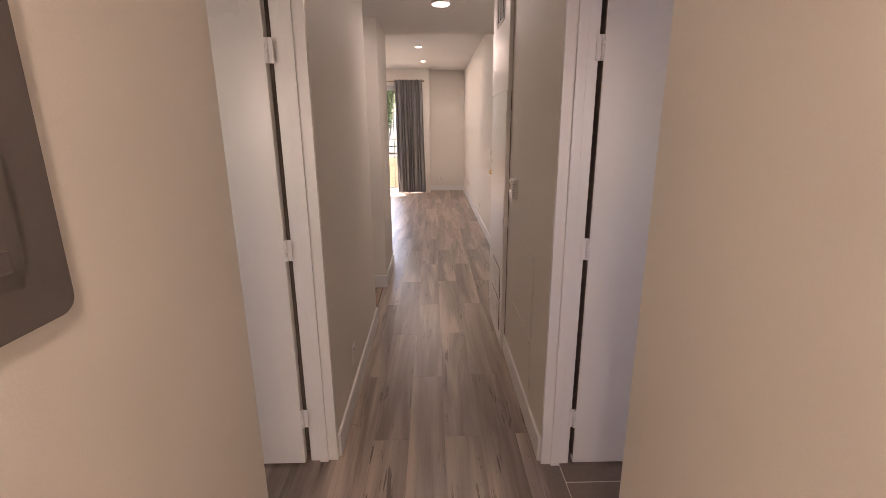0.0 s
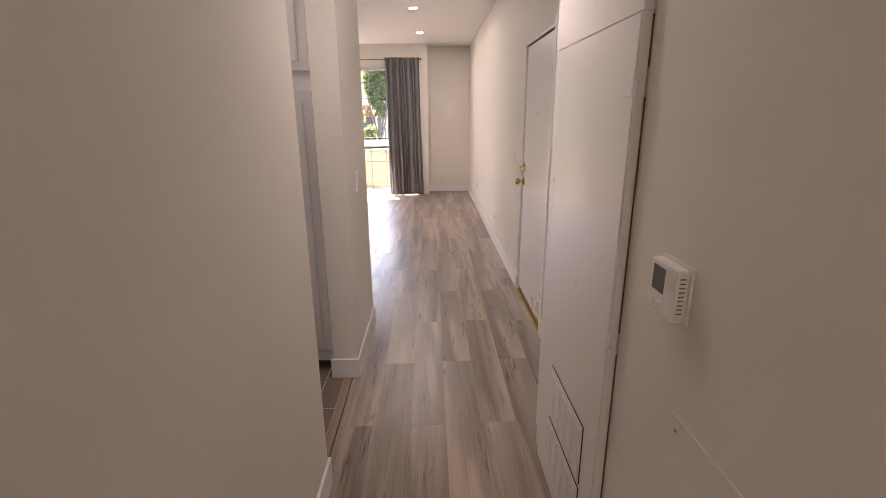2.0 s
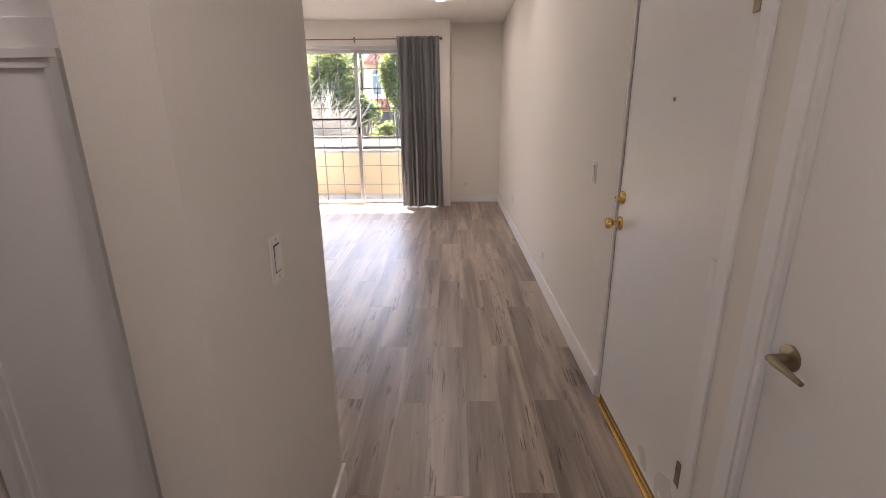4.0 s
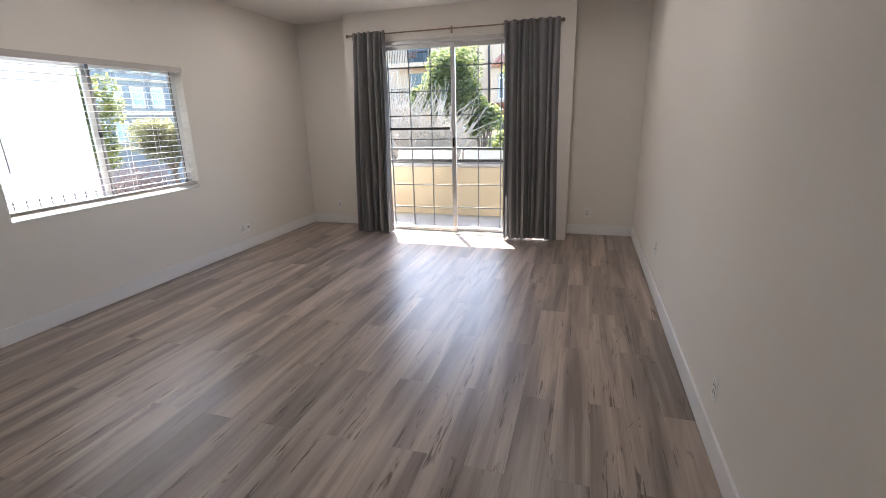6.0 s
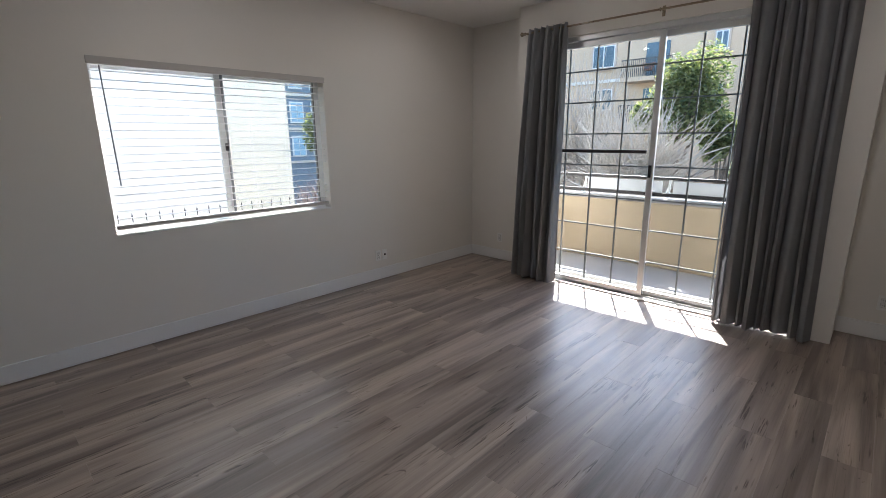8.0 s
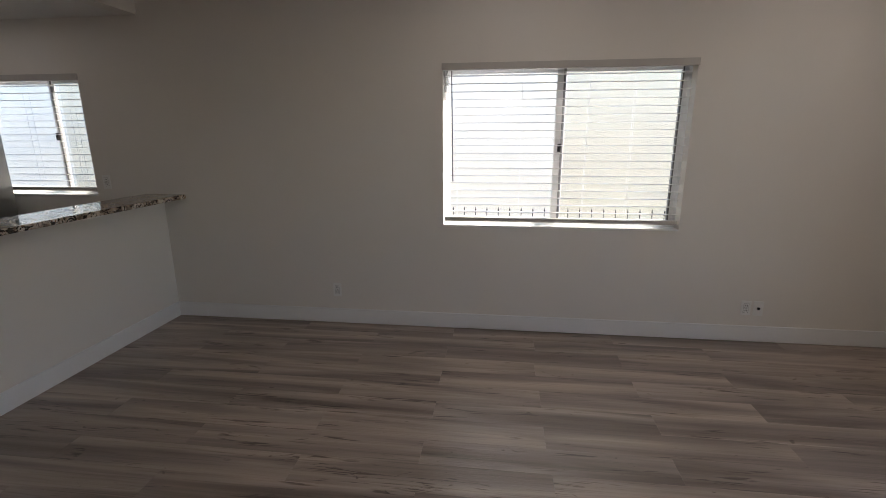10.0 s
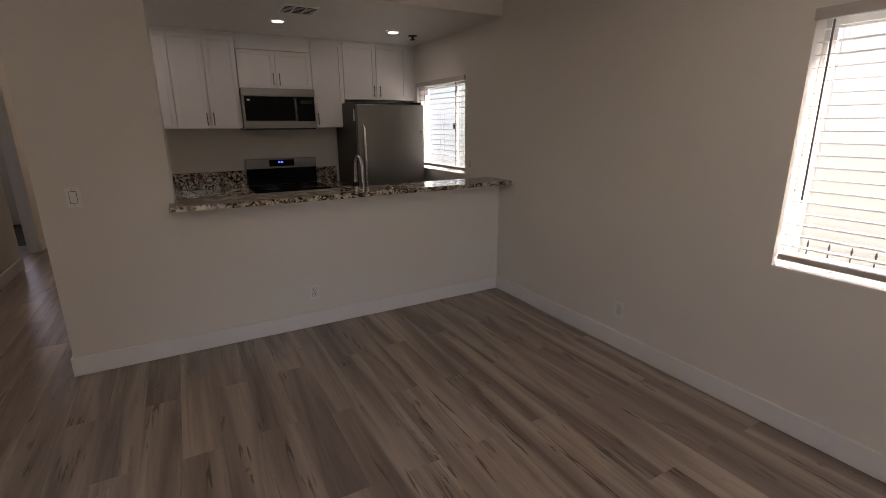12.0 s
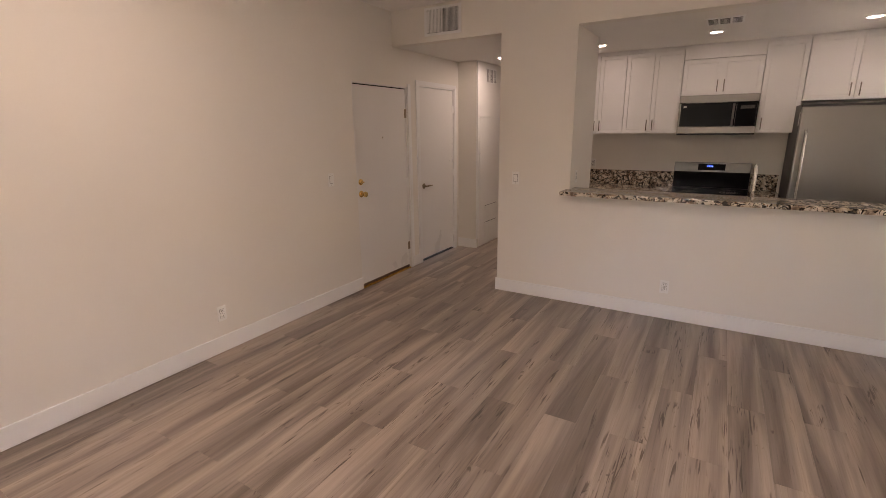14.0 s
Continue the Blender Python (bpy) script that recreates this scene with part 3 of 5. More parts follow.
def rounded_plate(x0, x1, y0, y1, z0, z1, r, bevel=0.003):
    """A plate on a wall across x with rounded corners."""
    bm = bmesh.new()
    pts = []
    for cy, cz, a0 in ((y1 - r, z1 - r, 0), (y0 + r, z1 - r, 90), (y0 + r, z0 + r, 180), (y1 - r, z0 + r, 270)):
        for i in range(7):
            a = radians(a0 + 15 * i)
            pts.append((cy + r * math.cos(a), cz + r * math.sin(a)))
    f = bm.faces.new([bm.verts.new((x0, y, z)) for y, z in pts])
    top = bmesh.ops.extrude_face_region(bm, geom=[f])["geom"]
    vs = [g for g in top if isinstance(g, bmesh.types.BMVert)]
    bmesh.ops.translate(bm, verts=vs, vec=(x1 - x0, 0, 0))
    es = [e for e in bm.edges if all(abs(v.co.x - x1) < 1e-6 for v in e.verts)]
    bmesh.ops.bevel(bm, geom=es, offset=bevel, segments=2, affect="EDGES")
    return bm


cover = part("cover", rounded_plate(HL + 0.0005, HL + 0.014, -0.03, 0.357, 1.325, 1.99, 0.022), PANELGREY, panel)
part("lid", rounded_plate(HL + 0.0135, HL + 0.021, 0.03, 0.295, 1.395, 1.93, 0.02, 0.005), PANELGREY, panel)
part("latch", boxed(HL + 0.020, HL + 0.026, 0.22, 0.27, 1.40, 1.425, bevel=0.003), PANELGREY, panel)

# thermostat
thermo = thing("thermostat", (HR, 2.51, 1.13), "white digital thermostat with a grey screen", "thermostat")
part("backplate", boxed(HR - 0.006, HR - 0.0005, 2.450, 2.570, 1.125, 1.245, bevel=0.002), PLASTIC, thermo)
body = part("body", boxed(HR - 0.032, HR - 0.006, 2.455, 2.565, 1.13, 1.24, bevel=0.006), PLASTIC, thermo)
part("screen", boxed(HR - 0.0335, HR - 0.0315, 2.500, 2.548, 1.175, 1.228, bevel=0.001), material("lcd_grey", (0.13, 0.14, 0.12), 0.2), body, "grey screen")
for y, z in ((2.540, 1.152), (2.510, 1.152), (2.478, 1.215), (2.478, 1.195)):
    part("button", boxed(HR - 0.035, HR - 0.0315, y - 0.007, y + 0.007, z - 0.005, z + 0.005, bevel=0.002), PLASTIC, body)
for i in range(9):
    part("vent_slot", boxed(HR - 0.026, HR - 0.014, 2.4545, 2.4565, 1.15 + i * 0.009, 1.1525 + i * 0.009), BARGREY, body, "grey slot")


# ---- outlets, switches and ceiling fittings ----
def outlet():
    o = thing("wall_outlet", (0, 0, 0), "white duplex wall outlet above the baseboard", "outlet", "wall outlets")
    plate = part("plate", boxed(-0.035, 0.035, -0.006, -0.0005, -0.057, 0.057, bevel=0.003), PLASTIC, o)
    for z in (-0.020, 0.020):
        # brown plate behind the socket draws its shadow line as a ring
        part("socket_shade", boxed(-0.0185, 0.0185, -0.0068, -0.0058, z - 0.0155, z + 0.0155), GAP_SHADE, o, "thin brown ring painting the shadow round the socket")
        s = part("socket", boxed(-0.017, 0.017, -0.009, -0.005, z - 0.014, z + 0.014, bevel=0.003), PLASTIC, o)
        for x in (-0.006, 0.006):
            part("slot", boxed(x - 0.002, x + 0.002, -0.0097, -0.0085, z - 0.004, z + 0.008), RECESS_SHADE, s)
    part("screw", rod(bmesh.new(), (0, -0.0075, 0), (0, -0.0055, 0), 0.003, 8), CHROME, o)
    return o


def switch():
    o = thing("light_switch", (0, 0, 0), "white rocker light switch on the wall", "light switch", "light switches")
    part("plate", boxed(-0.037, 0.037, -0.0065, -0.0005, -0.06, 0.06, bevel=0.003), PLASTIC, o)
    # brown plate behind the rocker draws its shadow line as a ring
    part("rocker_shade", boxed(-0.0195, 0.0195, -0.0068, -0.0058, -0.0365, 0.0365), GAP_SHADE, o, "thin brown ring painting the shadow round the rocker")
    r = boxed(-0.017, 0.017, -0.011, -0.0055, -0.034, 0.034, bevel=0.003)
    bmesh.ops.rotate(r, verts=r.verts, cent=(0, -0.006, 0), matrix=Matrix.Rotation(radians(4), 3, "X"))
    part("rocker", r, PLASTIC, o)
    for z in (-0.048, 0.048):
        part("screw", rod(bmesh.new(), (0, -0.0075, z), (0, -0.0055, z), 0.003, 8), CHROME, o)
    return o


def spread(make, places):
    first = make()
    for p in places[1:]:
        copy_thing(first, p)
    first.matrix_basis = places[0]


spread(outlet, [pose(-1.906, YS, 0.287, 0, 0, 180), pose(XW, 6.36, 0.292, 0, 0, 90), pose(XW, 9.545, 0.268, 0, 0, 90), pose(-3.22, YN, 0.28, 0, 0, 0), pose(0.311, YN, 0.288, 0, 0, 0),
                pose(XE, 7.15, 0.30, 0, 0, -90), pose(XE, 9.2, 0.40, 0, 0, -90), pose(HL, 2.21, 0.29, 0, 0, 90), pose(XW, 4.405, 1.168, 0, 0, 90), pose(-1.05, 4.72, 1.17, 0, 0, -90), pose(-0.77, 2.85, 1.16, 0, 0, 180)])
spread(switch, [pose(XE, 5.92, 1.17, 0, 0, -90), pose(-0.532, YS, 1.15, 0, 0, 180), pose(HL, 4.475, 1.145, 0, 0, 90)])
coax = thing("cable_plate", (XW, 9.632, 0.268), "white cable wall plate beside an outlet", "wall plate")
part("plate", boxed(XW + 0.0005, XW + 0.006, 9.597, 9.667, 0.211, 0.325, bevel=0.003), PLASTIC, coax)
part("socket", lathe(bmesh.new(), (XW + 0.006, 9.632, 0.268), (1, 0, 0), [(0, 0.011), (0.004, 0.011), (0.004, 0.006), (0.012, 0.006)], 12), BLACK, coax, "dark cable socket")


def downlight(r):
    o = thing("ceiling_light", (0, 0, 0), "round white recessed ceiling light, switched on", "ceiling light", "recessed ceiling lights")
    ring = lathe(bmesh.new(), (0, 0, 0), (0, 0, -1), [(0.0005, r * 1.35), (0.004, r * 1.35), (0.009, r * 1.2), (0.010, r * 1.02), (0.004, r)], 32)
    part("trim_ring", ring, TRIM, o, smooth=True)
    part("diffuser", lathe(bmesh.new(), (0, 0, 0), (0, 0, -1), [(0.0042, r * 0.99), (0.0105, r * 0.97), (0.0115, r * 0.5)], 32), LIGHTGLOW, o, "lit diffuser", smooth=True)
    return o


spread(lambda: downlight(0.047), [pose(x, y, H_ROOM) for x, y in ((-0.09, 7.80), (-0.05, 9.55), (-2.68, 9.78), (-2.68, 7.80))] + [pose(x, y, H_HALL) for x, y in ((-2.02, 3.87), (-3.11, 3.86), (-0.97, 3.73))])
disc = thing("hall_ceiling_light", (0.19, 3.60, H_HALL), "flat round white hallway ceiling light, switched on", "ceiling light")
part("housing", lathe(bmesh.new(), (0.19, 3.60, H_HALL), (0, 0, -1), [(0.0005, 0.070), (0.012, 0.070), (0.020, 0.064)], 36), TRIM, disc, smooth=True)
part("diffuser", lathe(bmesh.new(), (0.19, 3.60, H_HALL), (0, 0, -1), [(0.0202, 0.063), (0.024, 0.058), (0.025, 0.03)], 36), LIGHTGLOW, disc, "lit diffuser", smooth=True)
# copy of the fixture for the added, unseen lamp behind the start
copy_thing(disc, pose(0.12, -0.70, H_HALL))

reg = thing("wall_register", (0.26, YS, 2.49), "white metal air register over the hall opening", "air vent")
part("frame", boxed(0.055, 0.465, YS + 0.0005, YS + 0.008, 2.49, 2.745, bevel=0.003), TRIM, reg)
# near-black sheet in place of the unlit duct opening
part("backing", boxed(0.085, 0.435, YS + 0.0075, YS + 0.009, 2.515, 2.72), RECESS_SHADE, reg, "dark sheet for the shade of the duct")
for i in range(13):
    x = 0.092 + i * 0.0128
    part("louver", boxed(x - 0.0018, x + 0.0018, YS + 0.008, YS + 0.018, 2.517, 2.718), TRIM, reg)
for i in range(11):
    x = 0.268 + i * 0.0158
    part("louver", boxed(x - 0.0055, x + 0.0055, YS + 0.008, YS + 0.014, 2.517, 2.718), TRIM, reg)
part("divider", boxed(0.252, 0.262, YS + 0.008, YS + 0.020, 2.515, 2.72), TRIM, reg)

kv = thing("ceiling_register", (-2.09, 4.36, H_HALL), "white three-way ceiling air register", "air vent")
part("frame", boxed(-2.225, -1.955, 4.21, 4.50, H_HALL - 0.008, H_HALL - 0.0005, bevel=0.003), TRIM, kv)
for i, x in enumerate((-2.175, -2.09, -2.005)):
    # near-black sheet paints the unlit duct of each section
    part("backing", boxed(x - 0.035, x + 0.035, 4.245, 4.465, H_HALL - 0.0105, H_HALL - 0.0075), RECESS_SHADE, kv, "dark sheet for the shade of the duct")
    for k in range(5):
        y = 4.262 + k * 0.044
        part("louver", boxed(x - 0.035, x + 0.035, y, y + (0.011 if i != 1 else 0.006), H_HALL - 0.012, H_HALL - 0.0100), TRIM, kv)
sp = thing("sprinkler_head", (-3.377, 3.75, H_HALL), "small dark ceiling sprinkler head", "sprinkler")
part("cup", lathe(bmesh.new(), (-3.377, 3.75, H_HALL), (0, 0, -1), [(0.0005, 0.046), (0.008, 0.044), (0.010, 0.014), (0.036, 0.012)], 20), DARKMETAL, sp, smooth=True)
part("deflector", lathe(bmesh.new(), (-3.377, 3.75, H_HALL), (0, 0, -1), [(0.0362, 0.028), (0.041, 0.028)], 20), DARKMETAL, sp)

# ---- living room: balcony door, curtains, window blinds ----
slider = thing("window_1", (-1.36, 10.9, 0), "aluminium sliding glass balcony door with a bar grid", "sliding door", kind="structure")
SX0, SX1, SZ = SLIDER[0], SLIDER[1], SLIDER[3]
for a, b, c, e in ((SX0, SX0 + 0.04, 0.0, SZ), (SX1 - 0.04, SX1, 0.0, SZ), (SX0 + 0.04, SX1 - 0.04, SZ - 0.045, SZ)):
    part("frame", boxed(a, b, 10.80, 10.93, c, e, bevel=0.003), ALU, slider)
bm = boxed(SX0, SX1, 10.775, 10.95, 0.0, 0.016, bevel=0.003)
box(bm, SX0 + 0.04, SX1 - 0.04, 10.845, 10.853, 0.015, 0.032), box(bm, SX0 + 0.04, SX1 - 0.04, 10.893, 10.901, 0.015, 0.032)
part("track", bm, ALU, slider, "bright aluminium floor track")


def glass_panel(x0, x1, y, bars):
    """One leaf: stiles, rails, pane and a grid of square bars."""
    leaf = part("leaf", boxed(x0, x0 + 0.048, y, y + 0.034, 0.03, SZ - 0.05, bevel=0.003), ALU, slider)
    part("stile", boxed(x1 - 0.048, x1, y, y + 0.034, 0.03, SZ - 0.05, bevel=0.003), ALU, leaf)
    for c, e in ((0.03, 0.075), (SZ - 0.10, SZ - 0.05)):
        part("rail", boxed(x0 + 0.048, x1 - 0.048, y, y + 0.034, c, e, bevel=0.003), ALU, leaf)
    pane = part("pane", boxed(x0 + 0.045, x1 - 0.045, y + 0.014, y + 0.020, 0.07, SZ - 0.095), GLASS, leaf)
    pane.visible_shadow = False
    for x in bars:
        part("bar", boxed(x - 0.0065, x + 0.0065, y + 0.060, y + 0.073, 0.04, SZ - 0.06), BARGREY, leaf)
    for z in (2.113, 1.824, 1.527, 1.23, 0.924, 0.635, 0.331):
        part("bar", boxed(x0 + 0.01, x1 - 0.01, y + 0.073, y + 0.084, z - 0.0065, z + 0.0065), BARGREY, leaf)
    return leaf


left = glass_panel(-2.54, -1.335, 10.83, (-2.525, -2.24, -1.955, -1.67))
glass_panel(-1.405, -0.18, 10.88, (-1.07, -0.78, -0.49, -0.205))
part("lock", boxed(-1.375, -1.350, 10.812, 10.83, 1.14, 1.25, bevel=0.004), BLACK, left, "black latch")
part("security_bar", boxed(-2.50, -1.40, 10.795, 10.822, 1.352, 1.382, bevel=0.004), DARKMETAL, slider, "dark folding security bar")

rodt = thing("curtain_rod", (-1.35, 10.69, 2.495), "thin bronze curtain rod over the balcony door", "curtain rod")
part("pole", rod(bmesh.new(), (-2.65, 10.69, 2.495), (-0.095, 10.69, 2.495), 0.0085, 14), BRONZE, rodt, smooth=True)
for x, s in ((-2.65, -1), (-0.095, 1)):
    part("finial", lathe(bmesh.new(), (x, 10.69, 2.495), (s, 0, 0), [(-0.002, 0.009), (0.006, 0.014), (0.012, 0.011), (0.020, 0.019), (0.034, 0.021), (0.044, 0.012), (0.047, 0.003)], 18), BRONZE, rodt, smooth=True)
for x in (-2.635, -1.35, -0.108):
    b = bmesh.new()
    rod(b, (x, 10.69, 2.495), (x, BUMP - 0.006, 2.495), 0.005, 10)
    box(b, x - 0.012, x + 0.012, BUMP - 0.007, BUMP - 0.0005, 2.455, 2.535, bevel=0.002)
    tube(b, [(x, 10.69, 2.508), (x, 10.676, 2.500), (x, 10.676, 2.488), (x, 10.69, 2.481)], 0.0035, 8)
    part("bracket", b, BRONZE, rodt, smooth=True)


def curtain(x0, x1, bx0, bx1, folds, seed, label):
    """A hanging cloth: soft pleats that vary in depth and spread towards the hem."""
    rnd = random.Random(seed)
    o = thing("curtain", ((x0 + x1) / 2, 10.69, 0.02), label, "curtain", "grey curtains")
    n, rows = folds * 14, 26
    phase = [rnd.uniform(0.5, 1.6) for _ in range(folds + 1)]
    cuts = [0]
    for p in phase[:folds]:
        cuts.append(cuts[-1] + p)
    cuts = [c / cuts[-1] for c in cuts]
    amp = [rnd.uniform(0.35, 1.1) for _ in range(folds)]
    bm = bmesh.new()
    grid = []
    for j in range(rows + 1):
        v = j / rows
        z = 2.527 - v * (2.527 - 0.022)
        row = []
        for i in range(n + 1):
            f = i / n * folds
            k = min(int(f), folds - 1)
            w = f - k
            u = cuts[k] + (cuts[k + 1] - cuts[k]) * w
            topx, botx = x0 + (x1 - x0) * u, bx0 + (bx1 - bx0) * u
            x = topx + (botx - topx) * v ** 0.8
            a = (0.055 + 0.045 * v ** 0.6) * amp[k]
            back = 0.022 + 0.010 * v
            swell = back - (back + a) * math.sin(math.pi * w) ** (0.6 + 0.5 * amp[k]) + 0.10 * a * math.sin(3 * math.pi * w + 5 * amp[k]) * math.sin(math.pi * w)
            if z > 2.45:
                swell *= 0.55
            y = 10.69 + swell + 0.006 * math.sin(7.0 * u + 2.5 * v + seed) * v + 0.006 * math.sin(23 * u + 9 * v)
            x += 0.003 * math.sin(4 * math.pi * w + seed) * (0.4 + v) + 0.006 * math.sin(6 * v + k)
            hem = 0.006 * math.sin(9 * u + seed) * (1 if j == rows else 0)
            ruffle = 0.006 * math.sin(40 * u) if j == 0 else 0
            row.append(bm.verts.new((x, y, z + hem + ruffle)))
        grid.append(row)
    for r0, r1 in zip(grid, grid[1:]):
        for i in range(n):
            bm.faces.new((r0[i], r0[i + 1], r1[i + 1], r1[i]))
    bmesh.ops.solidify(bm, geom=list(bm.faces), thickness=0.0025)
    part("cloth", bm, FABRIC, o, smooth=True, outward=False)
    h = bmesh.new()
    tube(h, [(x0 + (x1 - x0) * i / 30, 10.69 + 0.012 * math.sin(i * 2.1), 2.470 + 0.002 * math.sin(i * 1.3)) for i in range(31)], 0.0035, 6)
    part("heading_seam", h, FABRIC, o)
    # unseen flat sheet, added to keep sun from leaking through the folds
    lo, hi = max(x0, bx0) + 0.012, min(x1, bx1) - 0.012
    part("sun_block", boxed(lo, hi, 10.757, 10.7595, 0.03, 2.48), FABRIC, o, "hidden sheet added behind the folds against sun leaks")


curtain(-2.605, -2.175, -2.72, -2.20, 7, 3, "dark grey fabric curtain gathered on a bronze rod")
curtain(-0.72, -0.105, -0.70, -0.055, 9, 8, "dark grey fabric curtain drawn beside the balcony door")


def window_with_blinds(name, y0, y1, z0, z1, mull, label):
    """A sliding window set deep in the west wall, and a lowered slatted blind in its opening."""
    w = thing(name, (XW - 0.12, (y0 + y1) / 2, z0), label, "window", kind="structure")
    xf = XW - 0.155
    for a, b, c, e in ((y0, y0 + 0.022, z0, z1), (y1 - 0.022, y1, z0, z1), (y0 + 0.022, y1 - 0.022, z0, z0 + 0.035), (y0 + 0.022, y1 - 0.022, z1 - 0.035, z1)):
        part("frame", boxed(xf, xf + 0.06, a, b, c, e, bevel=0.003), VINYL, w)
    for k, (a, b) in enumerate(((y0 + 0.022, mull + 0.012), (mull + 0.010, y1 - 0.022))):
        x = xf + 0.008 + 0.026 * k
        s = part("sash", boxed(x, x + 0.022, a, a + (0.016 if k else 0.018), z0 + 0.035, z1 - 0.035, bevel=0.002), BARGREY if k else VINYL, w)
        part("stile", boxed(x, x + 0.022, b - (0.030 if k else 0.046), b, z0 + 0.035, z1 - 0.035, bevel=0.002), VINYL if k else ALU, s)
        if k:
            # dark strip paints the shaded gap between sash and frame
            part("sash_gap_shade", boxed(x - 0.004, x + 0.026, b - 0.040, b - 0.030, z0 + 0.036, z1 - 0.036), BARGREY, s, "dark strip for the shaded gap between sash and frame")
        for c, e in ((z0 + 0.035, z0 + 0.065), (z1 - 0.065, z1 - 0.035)):
            part("rail", boxed(x, x + 0.022, a + (0.016 if k else 0.018), b - (0.030 if k else 0.046), c, e, bevel=0.002), VINYL, s)
        pane = part("pane", boxed(x + 0.009, x + 0.013, a + (0.03 if k else 0.015), b - 0.03, z0 + 0.06, z1 - 0.06), GLASS, s)
        pane.visible_shadow = False
        if k:
            mesh = part("insect_screen", boxed(xf + 0.002, xf + 0.004, a + 0.03, b - 0.03, z0 + 0.036, z1 - 0.036), SCREEN, s, "fine grey insect screen")
            mesh.visible_shadow = False
    part("lock", boxed(xf + 0.055, xf + 0.07, mull - 0.012, mull + 0.012, (z0 + z1) / 2 - 0.03, (z0 + z1) / 2 + 0.03, bevel=0.003), BLACK, w, "small black catch")
    part("window_sill", boxed(XW - 0.095, XW + 0.004, y0 + 0.001, y1 - 0.001, z0 + 0.0005, z0 + 0.012, bevel=0.003), TRIM, w, "white painted sill")
    b = thing("window_blind", (XW - 0.04, (y0 + y1) / 2, z0 + 0.03), "white slatted window blind, lowered with open slats", "blind", "window blinds")
    part("headrail", boxed(XW - 0.065, XW - 0.012, y0 + 0.006, y1 - 0.006, z1 - 0.045, z1 - 0.004, bevel=0.002), SLAT, b)
    part("valance", boxed(XW - 0.010, XW + 0.014, y0 - 0.006, y1 + 0.006, z1 - 0.050, z1 - 0.002, bevel=0.004), BACKLIT_BLIND, b, "valance with its backlit shade put into the colour")
    zs = z1 - 0.085
    slat = None
    while zs > z0 + 0.085:
        bm = bmesh.new()
        prof = [(-0.025, -0.0016), (-0.012, -0.0003), (0.0, 0.0003), (0.012, -0.0003), (0.025, -0.0016)]
        tilt = radians(1)
        rows = []
        for yy in (y0 + 0.012, y1 - 0.012):
            up = [bm.verts.new((XW - 0.040 + px * math.cos(tilt), yy, zs + pz + px * math.sin(tilt) + 0.0012)) for px, pz in prof]
            lo = [bm.verts.new((XW - 0.040 + px * math.cos(tilt), yy, zs + pz + px * math.sin(tilt) - 0.0012)) for px, pz in reversed(prof)]
            rows.append(up + lo)
        m = len(rows[0])
        for i in range(m):
            bm.faces.new((rows[0][i], rows[0][(i + 1) % m], rows[1][(i + 1) % m], rows[1][i]))
        bm.faces.new(rows[0]), bm.faces.new(rows[1][::-1])
        part("slat", bm, SLAT, b)
        zs -= 0.0553
    # the bottom rail takes the same colour with its backlit shade painted in
    part("bottom_rail", boxed(XW - 0.064, XW - 0.016, y0 + 0.012, y1 - 0.012, z0 + 0.043, z0 + 0.072, bevel=0.003), BACKLIT_BLIND, b)
    L = y1 - y0
    for f in ((0.06, 0.33, 0.60, 0.78) if L > 1.3 else (0.12, 0.5, 0.88)):
        for dx in (-0.066, -0.0145):
            part("cord", rod(bmesh.new(), (XW + dx, y0 + f * L, z0 + 0.07), (XW + dx, y0 + f * L, z1 - 0.05), 0.0011, 6), SLAT, b)
    part("tilt_wand", rod(bmesh.new(), (XW - 0.006, y0 + 0.075, z1 - 0.86 * (z1 - z0) * 0.82), (XW - 0.008, y0 + 0.065, z1 - 0.055), 0.0042, 8), BARGREY, b, "thin tilt wand")


window_with_blinds("window_2", *WIN, 8.115, "white sliding window behind a blind in the living room")
window_with_blinds("window_3", *KWIN, 3.93, "white sliding kitchen window behind a blind")

# ---- kitchen ----
def shaker(bm, x0, x1, z0, z1, y, d=0.020, rail=0.058, depth=0.011):
    """A door front facing +y: flat frame and a sunk panel."""
    box(bm, x0, x1, y - d, y, z0, z1)
    bm.faces.ensure_lookup_table()
    f = max((q for q in bm.faces), key=lambda q: (round(q.calc_center_median().y, 5), q.calc_area()))
    bmesh.ops.inset_region(bm, faces=[f], thickness=min(rail, (x1 - x0) * 0.24))
    bmesh.ops.inset_region(bm, faces=[f], thickness=0.002, depth=-depth)
    return bm


def pull(x, y, z0, z1):
    bm = rod(bmesh.new(), (x, y + 0.028, z0), (x, y + 0.028, z1), 0.005, 10)
    for z in (z0 + 0.015, z1 - 0.015):
        rod(bm, (x, y, z), (x, y + 0.028, z), 0.004, 8)
    return bm


def wall_cabinet(x0, x1, z0, z1, doors, front=3.17, label="white shaker wall cabinet with bar pulls"):
    """x runs down towards the west. doors: (east edge, west edge, pull's x)."""
    c = thing("wall_cabinet", ((x0 + x1) / 2, 2.85, z0), label, "cabinet", "kitchen wall cabinets")
    part("body", boxed(x0 + 0.001, x1 - 0.001, 2.852, front - 0.021, z0, z1, bevel=0.001), CABINET, c)
    for a, b, h in doors:
        d = part("door", shaker(bmesh.new(), a + 0.003, b - 0.003, z0 + 0.003, z1 - 0.003, front), CABINET, c)
        part("handle", pull(h, front, z0 + 0.03, z0 + 0.15), PULL, d, "dark brushed metal bar pull", smooth=True)
    return c


